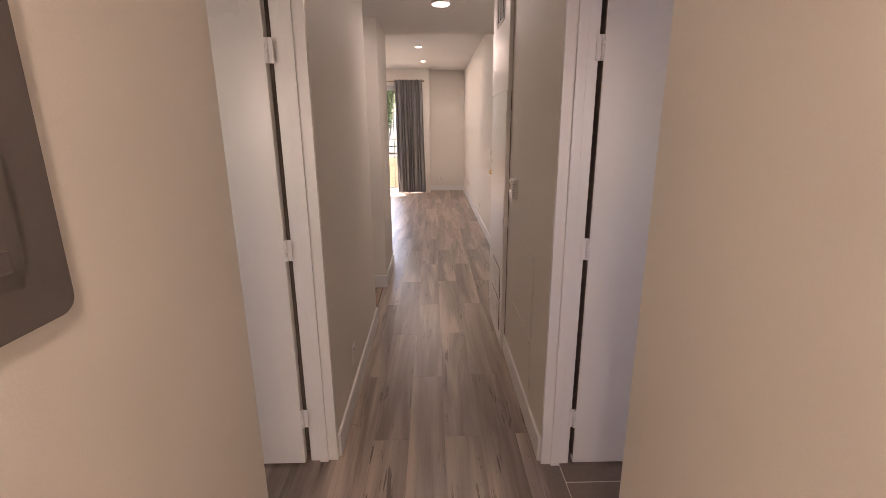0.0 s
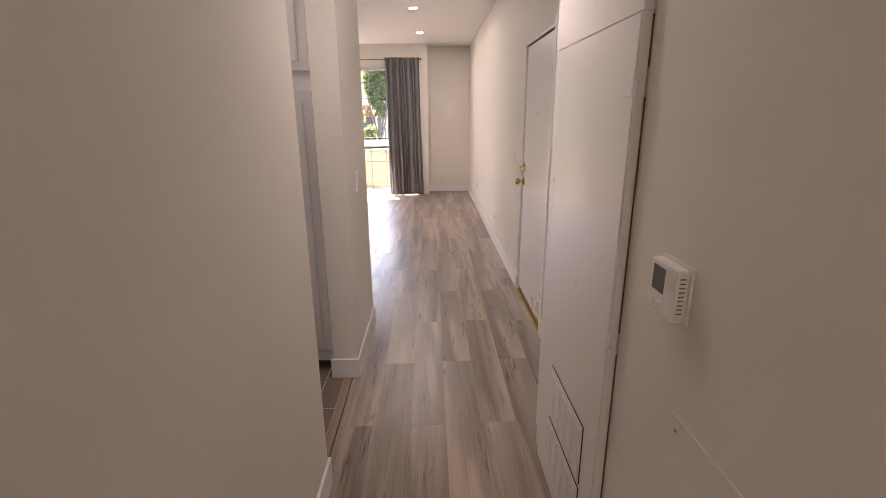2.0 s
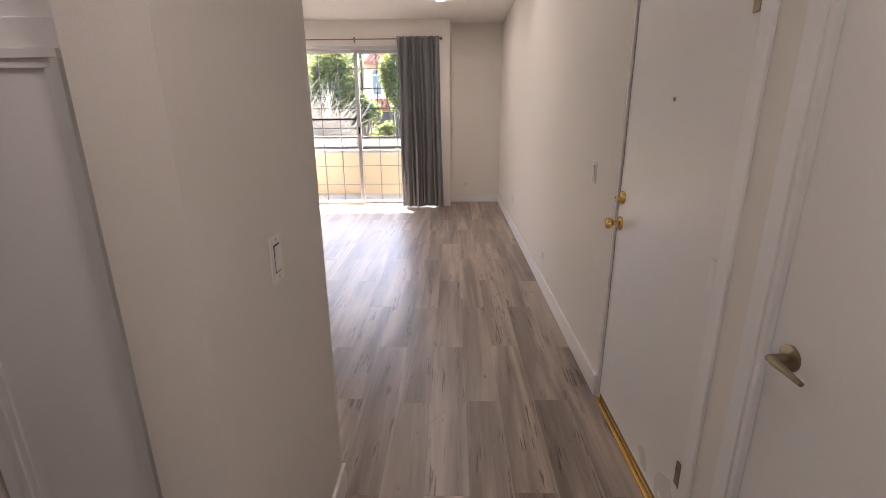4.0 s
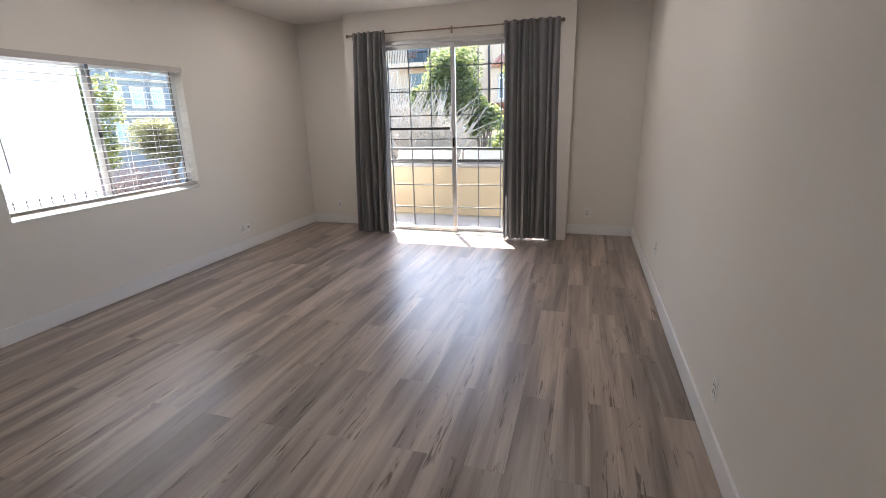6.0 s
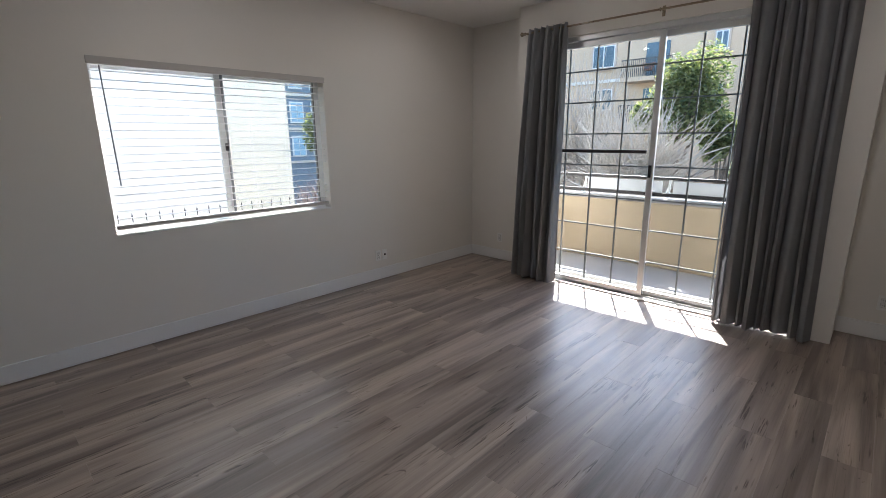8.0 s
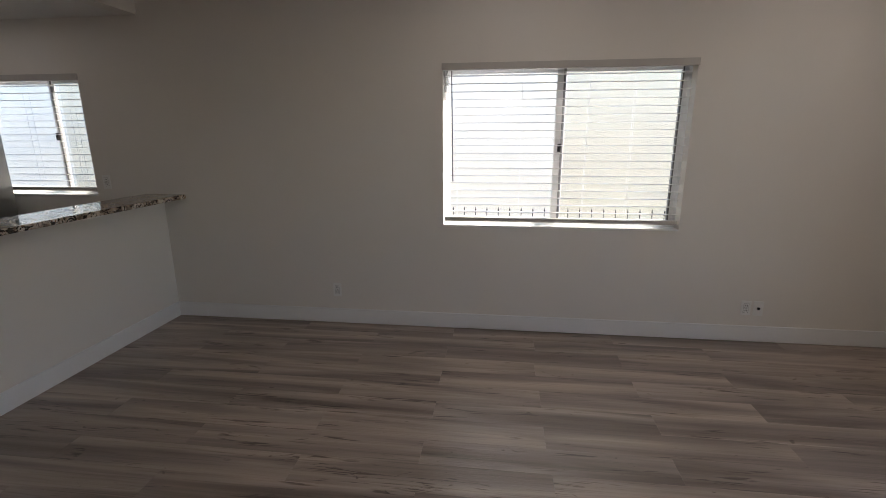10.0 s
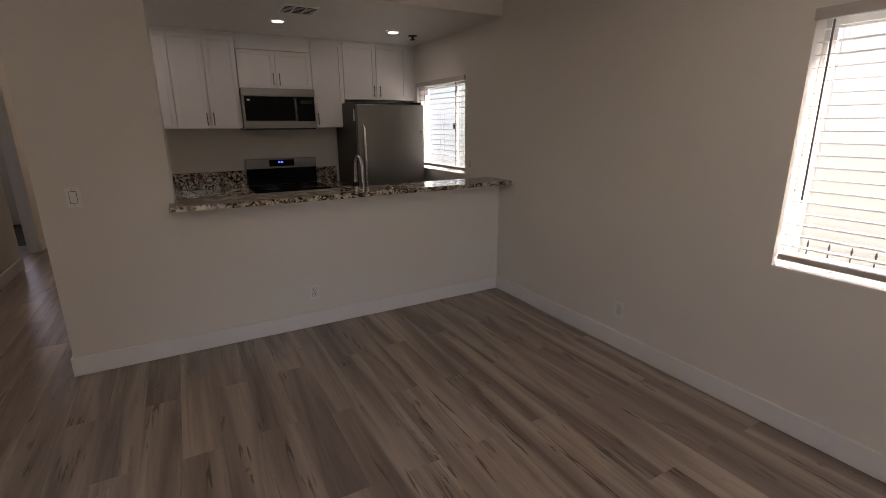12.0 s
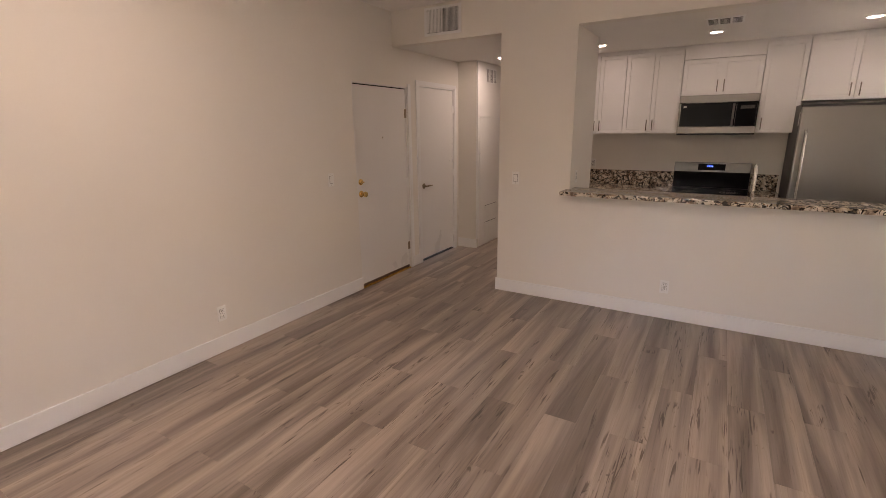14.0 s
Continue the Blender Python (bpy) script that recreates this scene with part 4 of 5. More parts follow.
UB, UT = 1.533, 2.40
wall_cabinet(-1.148, -0.565, UB, UT, [(-0.856, -0.565, -0.826), (-1.148, -0.856, -0.886)])
wall_cabinet(-1.728, -1.148, UB, UT, [(-1.438, -1.148, -1.408), (-1.728, -1.438, -1.468)])
wall_cabinet(-2.458, -1.730, 1.925, 2.29, [(-2.094, -1.730, -2.064), (-2.458, -2.094, -2.124)], label="short white shaker cabinet over the microwave")
wall_cabinet(-2.806, -2.460, UB, 2.41, [(-2.806, -2.460, -2.497)], label="narrow white shaker wall cabinet beside the fridge")
wall_cabinet(-3.575, -2.808, 1.835, 2.42, [(-3.19, -2.808, -3.155), (-3.575, -3.19, -3.225)], label="wide white shaker cabinet above the fridge")
setting("trim", boxed(-2.458, -1.730, 2.852, 3.16, 2.295, H_HALL - 0.001), CABINET, "white filler panel over the short cabinet", "trim")
setting("trim", boxed(XW, -3.578, 2.852, 3.15, 1.835, 2.42), CABINET, "white filler strip beside the wall cabinet", "trim")
for a, b, z in ((-1.728, -0.50, 2.40), (-2.806, -2.46, 2.41), (XW, -2.808, 2.42)):
    setting("trim", boxed(a, b, 2.852, 3.158, z + 0.001, H_HALL - 0.001), CABINET, "white filler strip under the ceiling", "trim")


def base_cabinet(x0, x1, y0, y1, south, doors):
    """A floor unit between y0 and y1. south: its doors face -y, else +y."""
    c = thing("base_cabinet", ((x0 + x1) / 2, (y0 + y1) / 2, 0), "white shaker base cabinet under a granite counter", "cabinet", "kitchen base cabinets")
    part("body", boxed(x0 + 0.001, x1 - 0.001, y0 + (0.022 if south else 0), y1 - (0 if south else 0.022), 0.10, 0.875), CABINET, c)
    part("toe_kick", boxed(x0 + 0.001, x1 - 0.001, y0 + (0.08 if south else 0), y1 - (0 if south else 0.08), 0.0045, 0.10), RECESS_SHADE, c, "dark recessed toe kick")
    n = doors
    w = (x1 - x0) / n
    for i in range(n):
        bm = shaker(bmesh.new(), x0 + i * w + 0.002, x0 + (i + 1) * w - 0.002, 0.105, 0.870, 0)
        if south:
            bmesh.ops.rotate(bm, verts=bm.verts, cent=((2 * x0 + (2 * i + 1) * w) / 2, 0, 0), matrix=Matrix.Rotation(math.pi, 3, "Z"))
        bmesh.ops.translate(bm, verts=bm.verts, vec=(0, y0 if south else y1, 0))
        d = part("door", bm, CABINET, c)
        if not south:
            part("handle", pull(x0 + (i + 0.5) * w, y1, 0.70, 0.82), PULL, d, "dark brushed metal bar pull", smooth=True)


base_cabinet(-1.725, -0.50, 2.852, 3.46, False, 3)
base_cabinet(-2.745, -2.495, 2.852, 3.46, False, 1)
base_cabinet(-3.66, -1.06, 4.17, 4.775, True, 5)
for x0, x1 in ((-1.727, -0.487), (-2.748, -2.493)):
    t = thing("granite_counter", ((x0 + x1) / 2, 3.15, 0.876), "speckled brown and cream granite kitchen counter", "counter", "granite counters")
    part("slab", boxed(x0, x1, 2.853, 3.49, 0.876, 0.912, bevel=0.005), GRANITE, t)
    part("backsplash", boxed(x0, x1, 2.853, 2.874, 0.9125, 1.085, bevel=0.003), GRANITE, t)
t = thing("granite_counter", (-2.3, 4.46, 0.876), "speckled granite sink counter behind the bar", "counter", "granite counters")
part("slab", boxed(XW + 0.003, -1.058, 4.135, 4.778, 0.876, 0.912, bevel=0.005), GRANITE, t)
bar = thing("granite_bar_top", (-2.35, 4.95, 1.036), "raised speckled granite breakfast bar top with worn sheen", "bar counter")
part("slab", boxed(XW + 0.002, -1.052, 4.74, 5.105, 1.0365, 1.072, bevel=0.006, seg=3), GRANITE, bar)
part("end_return", boxed(-1.0535, -1.018, 4.9035, 5.105, 1.0365, 1.072, bevel=0.006, seg=3), GRANITE, bar)

faucet = thing("kitchen_faucet", (-2.44, 4.64, 0.912), "brushed metal gooseneck kitchen faucet", "faucet")
part("base", lathe(bmesh.new(), (-2.44, 4.66, 0.9125), (0, 0, 1), [(0, 0.028), (0.006, 0.028), (0.03, 0.020), (0.08, 0.017)], 20), CHROME, faucet, smooth=True)
neck = [(-2.44, 4.66, 0.99), (-2.44, 4.66, 1.10), (-2.44, 4.66, 1.20)] + [(-2.44 + 0.0 * i, 4.57 + 0.09 * math.cos(radians(a)), 1.205 + 0.095 * math.sin(radians(a))) for i, a in enumerate(range(0, 181, 15))] + [(-2.44, 4.478, 1.16)]
part("neck", tube(bmesh.new(), neck, 0.0125, 14), CHROME, faucet, smooth=True)
part("spray_head", rod(bmesh.new(), (-2.44, 4.478, 1.165), (-2.44, 4.474, 1.08), 0.014, 14, 0.018), CHROME, faucet, smooth=True)
part("lever", tube(bmesh.new(), [(-2.44, 4.66, 0.985), (-2.40, 4.665, 0.995), (-2.355, 4.67, 1.02)], [0.012, 0.009, 0.006], 10), CHROME, faucet, smooth=True)

# microwave
mw = thing("microwave", (-2.095, 3.05, 1.515), "stainless over-the-range microwave with a black window", "microwave")
MX0, MX1, MY = -2.456, -1.732, 3.245
part("body", boxed(MX0, MX1, 2.854, MY - 0.03, 1.515, 1.923, bevel=0.003), BLACK, mw, "black case")
part("top_grille", boxed(MX0, MX1, MY - 0.03, MY, 1.847, 1.923, bevel=0.003), STEEL, mw)
door = part("door", boxed(MX0 + 0.19, MX1, MY - 0.03, MY + 0.004, 1.602, 1.844, bevel=0.004), STEEL, mw)
part("window", boxed(MX0 + 0.193, MX1 - 0.020, MY + 0.003, MY + 0.007, 1.606, 1.842, bevel=0.002), BLACKGLASS, door, "black glass window")
hb = bmesh.new()
tube(hb, [(MX0 + 0.215, MY + 0.006, 1.610), (MX0 + 0.215, MY + 0.038, 1.63), (MX0 + 0.215, MY + 0.040, 1.70), (MX0 + 0.215, MY + 0.038, 1.80), (MX0 + 0.215, MY + 0.004, 1.825)], 0.010, 12)
part("handle", hb, STEEL, door, "stainless bar handle", smooth=True)
cp = part("control_panel", boxed(MX0 + 0.012, MX0 + 0.188, MY - 0.03, MY + 0.003, 1.602, 1.844, bevel=0.004), BLACKGLASS, mw, "black glass control panel")
part("display", boxed(MX0 + 0.03, MX0 + 0.155, MY + 0.0025, MY + 0.005, 1.775, 1.81), BLACK, cp)
part("bottom_strip", boxed(MX0, MX1, MY - 0.03, MY + 0.004, 1.530, 1.600, bevel=0.003), STEEL, mw)
part("logo_plate", boxed(MX1 - 0.075, MX1 - 0.045, MY + 0.0072, MY + 0.0082, 1.80, 1.815), PLASTIC, door, "small pale badge")
part("lamp_cover", boxed(MX0 + 0.25, MX0 + 0.45, 3.0, 3.08, 1.510, 1.5155), PLASTIC, mw)

# range
rg = thing("range_cooker", (-2.11, 3.15, 0), "stainless electric range with a black glass cooktop", "stove")
RX0, RX1 = -2.49, -1.73
part("body", boxed(RX0, RX1, 2.875, 3.47, 0.02, 0.905, bevel=0.003), BLACK, rg, "black case")
part("cooktop", boxed(RX0, RX1, 2.95, 3.50, 0.906, 0.922, bevel=0.004), BLACKGLASS, rg, "black glass cooktop")
for x, y, r in ((-2.30, 3.10, 0.075), (-1.92, 3.10, 0.095), (-2.30, 3.34, 0.10), (-1.92, 3.34, 0.075)):
    part("burner_ring", lathe(bmesh.new(), (x, y, 0.9221), (0, 0, 1), [(0, r), (0.0006, r - 0.003)], 36), material("burner_grey", (0.06, 0.06, 0.065), 0.25), rg, "dark grey burner mark")
bg = bmesh.new()
box(bg, RX0, RX1, 2.876, 2.95, 0.92, 1.205, bevel=0.006)
part("backguard", bg, STEEL, rg, "stainless backguard")
part("black_strip", boxed(RX0 + 0.004, RX1 - 0.004, 2.9495, 2.954, 0.925, 1.10), BLACKGLASS, rg, "black glass strip")
dp = part("display", boxed(-2.245, -1.975, 2.949, 2.955, 1.12, 1.19, bevel=0.002), BLACKGLASS, rg, "black clock display")
for i in range(4):
    part("digit", boxed(-2.075 - i * 0.016, -2.067 - i * 0.016, 2.9552, 2.9562, 1.155, 1.172), glow("blue_digits", (0.05, 0.15, 1.0), 0.7), dp, "lit blue digit")
for i, x in enumerate((-2.42, -2.33, -2.11, -1.90, -1.81)):
    k = lathe(bmesh.new(), (x, 3.478, 0.845), (0, 1, 0.25), [(0, 0.026), (0.008, 0.026), (0.010, 0.020), (0.030, 0.018), (0.033, 0.012)], 20)
    part("knob", k, STEEL, rg, "stainless knob", smooth=True)
part("control_rail", boxed(RX0, RX1, 3.468, 3.482, 0.80, 0.902, bevel=0.004), STEEL, rg)
od = part("oven_door", boxed(RX0 + 0.004, RX1 - 0.004, 3.471, 3.505, 0.25, 0.795, bevel=0.006), STEEL, rg)
part("oven_window", boxed(RX0 + 0.09, RX1 - 0.09, 3.5045, 3.508, 0.36, 0.66, bevel=0.002), BLACKGLASS, od, "black glass oven window")
part("oven_handle", rod(bmesh.new(), (RX0 + 0.05, 3.545, 0.745), (RX1 - 0.05, 3.545, 0.745), 0.012, 14), STEEL, od, smooth=True)
part("drawer", boxed(RX0 + 0.004, RX1 - 0.004, 3.471, 3.50, 0.06, 0.245, bevel=0.006), STEEL, rg)

# refrigerator
fr = thing("refrigerator", (-3.15, 3.3, 0), "stainless steel refrigerator with dark grey sides", "refrigerator")
FX0, FX1, FY = -3.535, -2.77, 3.66
part("body", boxed(FX0, FX1, 2.90, FY - 0.075, 0.03, 1.788, bevel=0.005), material("fridge_side", (0.035, 0.033, 0.032), 0.45, spread=0.1, fine=300, bump=0.0004), fr, "dark grey case")
fd = part("door", boxed(FX0, FX1, FY - 0.07, FY, 0.70, 1.765, bevel=0.012, seg=3), STEEL, fr)
hb = tube(bmesh.new(), [(FX1 - 0.055, FY, 0.80), (FX1 - 0.055, FY + 0.045, 0.83), (FX1 - 0.055, FY + 0.050, 1.10), (FX1 - 0.055, FY + 0.050, 1.35), (FX1 - 0.055, FY + 0.045, 1.53), (FX1 - 0.055, FY, 1.56)], 0.0125, 14)
part("handle", hb, CHROME, fd, "brushed bar handle", smooth=True)
fz = part("freezer_drawer", boxed(FX0, FX1, FY - 0.07, FY, 0.06, 0.69, bevel=0.012, seg=3), STEEL, fr)
part("handle", rod(bmesh.new(), (FX0 + 0.06, FY + 0.045, 0.62), (FX1 - 0.06, FY + 0.045, 0.62), 0.0125, 14), CHROME, fz, smooth=True)
part("hinge_cover", boxed(FX0 + 0.02, FX0 + 0.14, FY - 0.12, FY - 0.02, 1.766, 1.79, bevel=0.006), BLACK, fr)
part("sticker", boxed(FX1 + 0.0002, FX1 + 0.0012, FY - 0.125, FY - 0.085, 1.60, 1.72), PLASTIC, fr, "small white label")
part("badge", rod(bmesh.new(), (FX0 + 0.04, FY, 1.48), (FX0 + 0.04, FY + 0.003, 1.48), 0.008, 14), BLACK, fd, "small dark badge")

# pantry cupboard beside the kitchen entry
pa = thing("pantry_cupboard", (-0.73, 4.45, 0), "tall built-in white pantry cupboard with panelled doors", "cupboard")
part("body", boxed(-0.957, -0.502, 4.235, 4.775, 0.115, H_HALL - 0.002), CABINET, pa)
part("toe_kick", boxed(-0.957, -0.502, 4.31, 4.775, 0.0045, 0.114), RECESS_SHADE, pa, "dark recessed toe kick")
part("base_rail", boxed(-0.957, -0.502, 4.222, 4.235, 0.06, 0.125, bevel=0.002), CABINET, pa)


def raised_door(parent, x0, x1, z0, z1, y):
    """A panelled door facing -y with a stepped moulding of four lengths."""
    d = part("door", boxed(x0, x1, y, y + 0.019, z0, z1, bevel=0.002), CABINET, parent)
    for ax in range(4):
        bm = bmesh.new()
        for d0, d1, p in ((0.050, 0.066, 0.011), (0.066, 0.082, 0.006)):
            a, b, c, e = ((x0 + d0, x1 - d0, z0 + d0, z0 + d1), (x0 + d0, x1 - d0, z1 - d1, z1 - d0), (x0 + d0, x0 + d1, z0 + d1, z1 - d1), (x1 - d1, x1 - d0, z0 + d1, z1 - d1))[ax]
            box(bm, a, b, y - p, y + 0.001, c, e, bevel=0.0015)
        part("moulding", bm, CABINET, d)
    return d


for z0, z1, hs in ((0.135, 1.655, (0.22, 0.90, 1.60)), (1.755, 2.40, (1.80, 2.33))):
    d = raised_door(pa, -0.935, -0.525, z0, z1, 4.214)
    for z in hs:
        hbm = boxed(-0.524, -0.514, 4.206, 4.236, z - 0.022, z + 0.022, bevel=0.003)
        rod(hbm, (-0.522, 4.206, z - 0.026), (-0.522, 4.206, z + 0.026), 0.005, 8)
        part("hinge", hbm, TRIM, d, "painted cupboard hinge", smooth=True)
    # strip on the body front with the door gap's shade as its colour
    part("hinge_shade", boxed(-0.5245, -0.519, 4.2332, 4.2349, z0, z1), GAP_SHADE, d, "dark strip for the shade beside the door")
    part("knob", lathe(bmesh.new(), (-0.905, 4.214, 1.10 if z0 < 1 else 1.82), (0, -1, 0), [(0, 0.008), (0.012, 0.006), (0.018, 0.014), (0.026, 0.012), (0.028, 0.004)], 14), CHROME, d, smooth=True)
setting("trim", boxed(-0.436, -0.394, 3.29, 4.105, -0.004, 0.007, bevel=0.003), material("oak_strip", (0.36, 0.26, 0.18), 0.4, spread=0.15, stretch=(20, 1, 1)), "light wood floor transition strip", "trim")

# ---- outside ----
setting("ground", boxed(-400, 400, -400, 400, -4.6, -4.2), material("street_asphalt", (0.09, 0.088, 0.085), 0.9, spread=0.2, scale=0.2, fine=4), "grey street level ground far below", "ground")
balc = thing("balcony", (-1.3, 11.8, -0.05), "yellow stucco balcony with a concrete floor and railing", "balcony", kind="structure")
part("slab", boxed(-3.1, 0.6, YN + 0.15, 12.36, -0.30, -0.05, bevel=0.005), CONCRETE, balc, "bare grey concrete floor")
part("parapet", boxed(-3.1, 0.6, 12.20, 12.35, -0.049, 0.73, bevel=0.012), STUCCO, balc, "yellow stucco parapet")
for x in (-3.25, 0.60):
    part("side_wall", boxed(x, x + 0.15, YN + 0.15, 12.35, -0.30, 0.73, bevel=0.012), STUCCO, balc)
# unseen overhang, added so the sun only reaches the floor near the door
part("sun_limit_slab", boxed(-3.3, 0.8, YN + 0.15, 12.28, 2.58, 2.80), STUCCO_WHITE, balc, "unseen slab added to shorten the sun patch indoors")
part("parapet_cap", boxed(-3.1, 0.6, 12.185, 12.365, 0.7305, 0.782, bevel=0.008), CONCRETE, balc, "pale cement cap")
rail = part("railing", boxed(-3.1, 0.6, 12.255, 12.295, 1.000, 1.032, bevel=0.005), DARKMETAL, balc, "dark metal railing")
part("lower_rail", boxed(-3.1, 0.6, 12.255, 12.295, 0.805, 0.845, bevel=0.004), DARKMETAL, rail)
FROST = material("frosted_panel", (0.72, 0.74, 0.76), 0.4, spread=0.05)
for x0, x1 in ((-2.66, -1.72), (-1.60, -0.62), (-0.50, 0.58)):
    part("infill_panel", boxed(x0, x1, 12.27, 12.28, 0.8455, 0.985, bevel=0.002), FROST, rail, "frosted pale panel")
for x in (-2.69, -1.64, -0.56):
    bm = rod(bmesh.new(), (x, 12.275, 0.7825), (x, 12.275, 1.0), 0.012, 8)
    rod(bm, (x - 0.055, 12.275, 0.7825), (x + 0.02, 12.275, 1.0), 0.009, 8)
    part("bracket", bm, VINYL, rail, "white painted slanted bracket")

fence = thing("spear_fence", (-3.87, 8.0, 0.2), "low black spear-top fence outside the window", "fence")
for z in (0.55, 0.86):
    part("rail", boxed(-3.885, -3.865, 3.0, 9.6, z, z + 0.022), DARKMETAL, fence)
for i in range(70):
    y = 3.1 + i * 0.0915
    bm = rod(bmesh.new(), (-3.875, y, 0.30), (-3.875, y, 0.945), 0.0034, 8)
    lathe(bm, (-3.875, y, 0.94), (0, 0, 1), [(0, 0.003), (0.010, 0.0062), (0.034, 0.001)], 8)
    part("picket", bm, DARKMETAL, fence)
part("ledge", boxed(-3.98, -3.84, 2.9, 9.7, 0.22, 0.30), STUCCO_WHITE, fence, "cream ledge under the fence")

neigh = thing("neighbour_house", (-9, 2, -4.2), "cream stucco neighbouring house wall beside the window", "house")
part("wall", boxed(-15.0, -7.0, -8.0, 10.42, -4.2, 4.3), STUCCO_WHITE, neigh)
part("roof", boxed(-15.0, -7.01, -8.0, 10.41, 4.3, 4.5), material("roof_grey", (0.2, 0.19, 0.18), 0.9), neigh)



def leaf_material(name, color):
    """Leaves that let part of the sunlight through."""
    m = material(name, color, 0.5, spread=0.35, scale=1.2, fine=15)
    t, L = m.node_tree, m.node_tree.links.new
    b, out = t.nodes["Principled BSDF"], t.nodes["Material Output"]
    tr, mx = t.nodes.new("ShaderNodeBsdfTranslucent"), t.nodes.new("ShaderNodeMixShader")
    tr.inputs[0].default_value = (color[0] * 2.2, color[1] * 2.1, color[2] * 1.2, 1)
    mx.inputs[0].default_value = 0.45
    L(b.outputs[0], mx.inputs[1]), L(tr.outputs[0], mx.inputs[2]), L(mx.outputs[0], out.inputs["Surface"])
    return m


LEAF = [leaf_material("leaf_light", (0.17, 0.19, 0.10)), leaf_material("leaf_mid", (0.125, 0.15, 0.07)), leaf_material("leaf_dark", (0.055, 0.078, 0.038))]
OLIVE = [leaf_material("olive_light", (0.21, 0.205, 0.155)), leaf_material("olive_mid", (0.15, 0.15, 0.115)), leaf_material("olive_dark", (0.09, 0.092, 0.075))]
BARK = material("bark", (0.13, 0.10, 0.075), 0.9, spread=0.25, scale=8, fine=50, bump=0.004)
PALEBARK = material("pale_stems", (0.36, 0.32, 0.27), 0.8, spread=0.2, scale=6, fine=40)


def crown(bm, centre, radii, count, size, rnd, lumps=9):
    """Leaves gathered in uneven clumps."""
    c = Vector(centre)
    blobs = []
    for _ in range(lumps):
        d = Vector((rnd.gauss(0, 1), rnd.gauss(0, 1), rnd.gauss(0, 1))).normalized() * rnd.uniform(0.25, 0.85)
        blobs.append((c + Vector((d.x * radii[0], d.y * radii[1], d.z * radii[2])), rnd.uniform(0.32, 0.56)))
    for i in range(count):
        b, r = blobs[i % lumps]
        d = Vector((rnd.gauss(0, 1), rnd.gauss(0, 1), rnd.gauss(0, 1))).normalized() * (rnd.random() ** 0.45) * r
        p = b + Vector((d.x * radii[0], d.y * radii[1], d.z * radii[2]))
        q = Euler((rnd.uniform(-1.0, 1.0), rnd.uniform(-1.0, 1.0), rnd.uniform(0, 6.28)))
        s = size * rnd.uniform(0.6, 1.3)
        vs = [bm.verts.new(p + (Vector(v) * s)) for v in (q.to_matrix() @ Vector((0, -1, 0)), q.to_matrix() @ Vector((0.42, 0, 0.12)), q.to_matrix() @ Vector((0, 1, 0)), q.to_matrix() @ Vector((-0.42, 0, 0.12)))]
        f = bm.faces.new(vs)
        f.material_index = rnd.choice((0, 0, 1, 1, 2))


def tree(at, height, radii, count, size, seed, label, leaves=None):
    """Tapered trunk, limbs that fork towards the clumps, and a broken crown of single leaves."""
    rnd = random.Random(seed)
    base = Vector(at)
    o = thing("tree", at, label, "tree", "street trees")
    top = base + Vector((rnd.uniform(-0.3, 0.3), rnd.uniform(-0.3, 0.3), height))
    fork = base.lerp(top, 0.62)
    bm = tube(bmesh.new(), [base, base.lerp(fork, 0.5) + Vector((0.08, 0.05, 0)), fork], [0.17, 0.13, 0.10], 10)
    for _ in range(7):
        e = top + Vector((rnd.uniform(-1, 1) * radii[0] * 0.7, rnd.uniform(-1, 1) * radii[1] * 0.7, rnd.uniform(-0.6, 0.6) * radii[2]))
        tube(bm, [fork, fork.lerp(e, 0.5) + Vector((rnd.uniform(-0.2, 0.2), 0, 0.15)), e], [0.07, 0.045, 0.012], 7)
    part("trunk", bm, BARK, o, smooth=True)
    bm = bmesh.new()
    crown(bm, top, radii, count, size, rnd, 13)
    part("crown", bm, leaves or LEAF, o)


tree((-4.8, 22.0, -4.2), 6.7, (1.3, 1.25, 1.75), 15000, 0.085, 5, "leafy green street tree in sunlight")
tree((-3.7, 22.6, -4.2), 5.6, (0.8, 0.8, 0.85), 5000, 0.085, 6, "small leafy tree beside the taller one")
tree((-2.9, 25.0, -4.2), 4.5, (0.9, 0.8, 0.7), 2400, 0.085, 16, "shrubby tree with pale blossom near the entrance")
tree((-2.35, 26.0, -4.2), 7.0, (0.7, 0.8, 1.9), 7000, 0.09, 21, "slim leafy tree near the house entrance")
tree((-20.0, 20.2, -4.2), 6.2, (1.5, 1.5, 2.7), 9000, 0.11, 7, "tall leafy green tree in the side street")
tree((-20.5, 24.6, -4.2), 5.0, (2.6, 2.2, 1.5), 9000, 0.10, 9, "grey-olive leafy tree before the blue building", OLIVE)


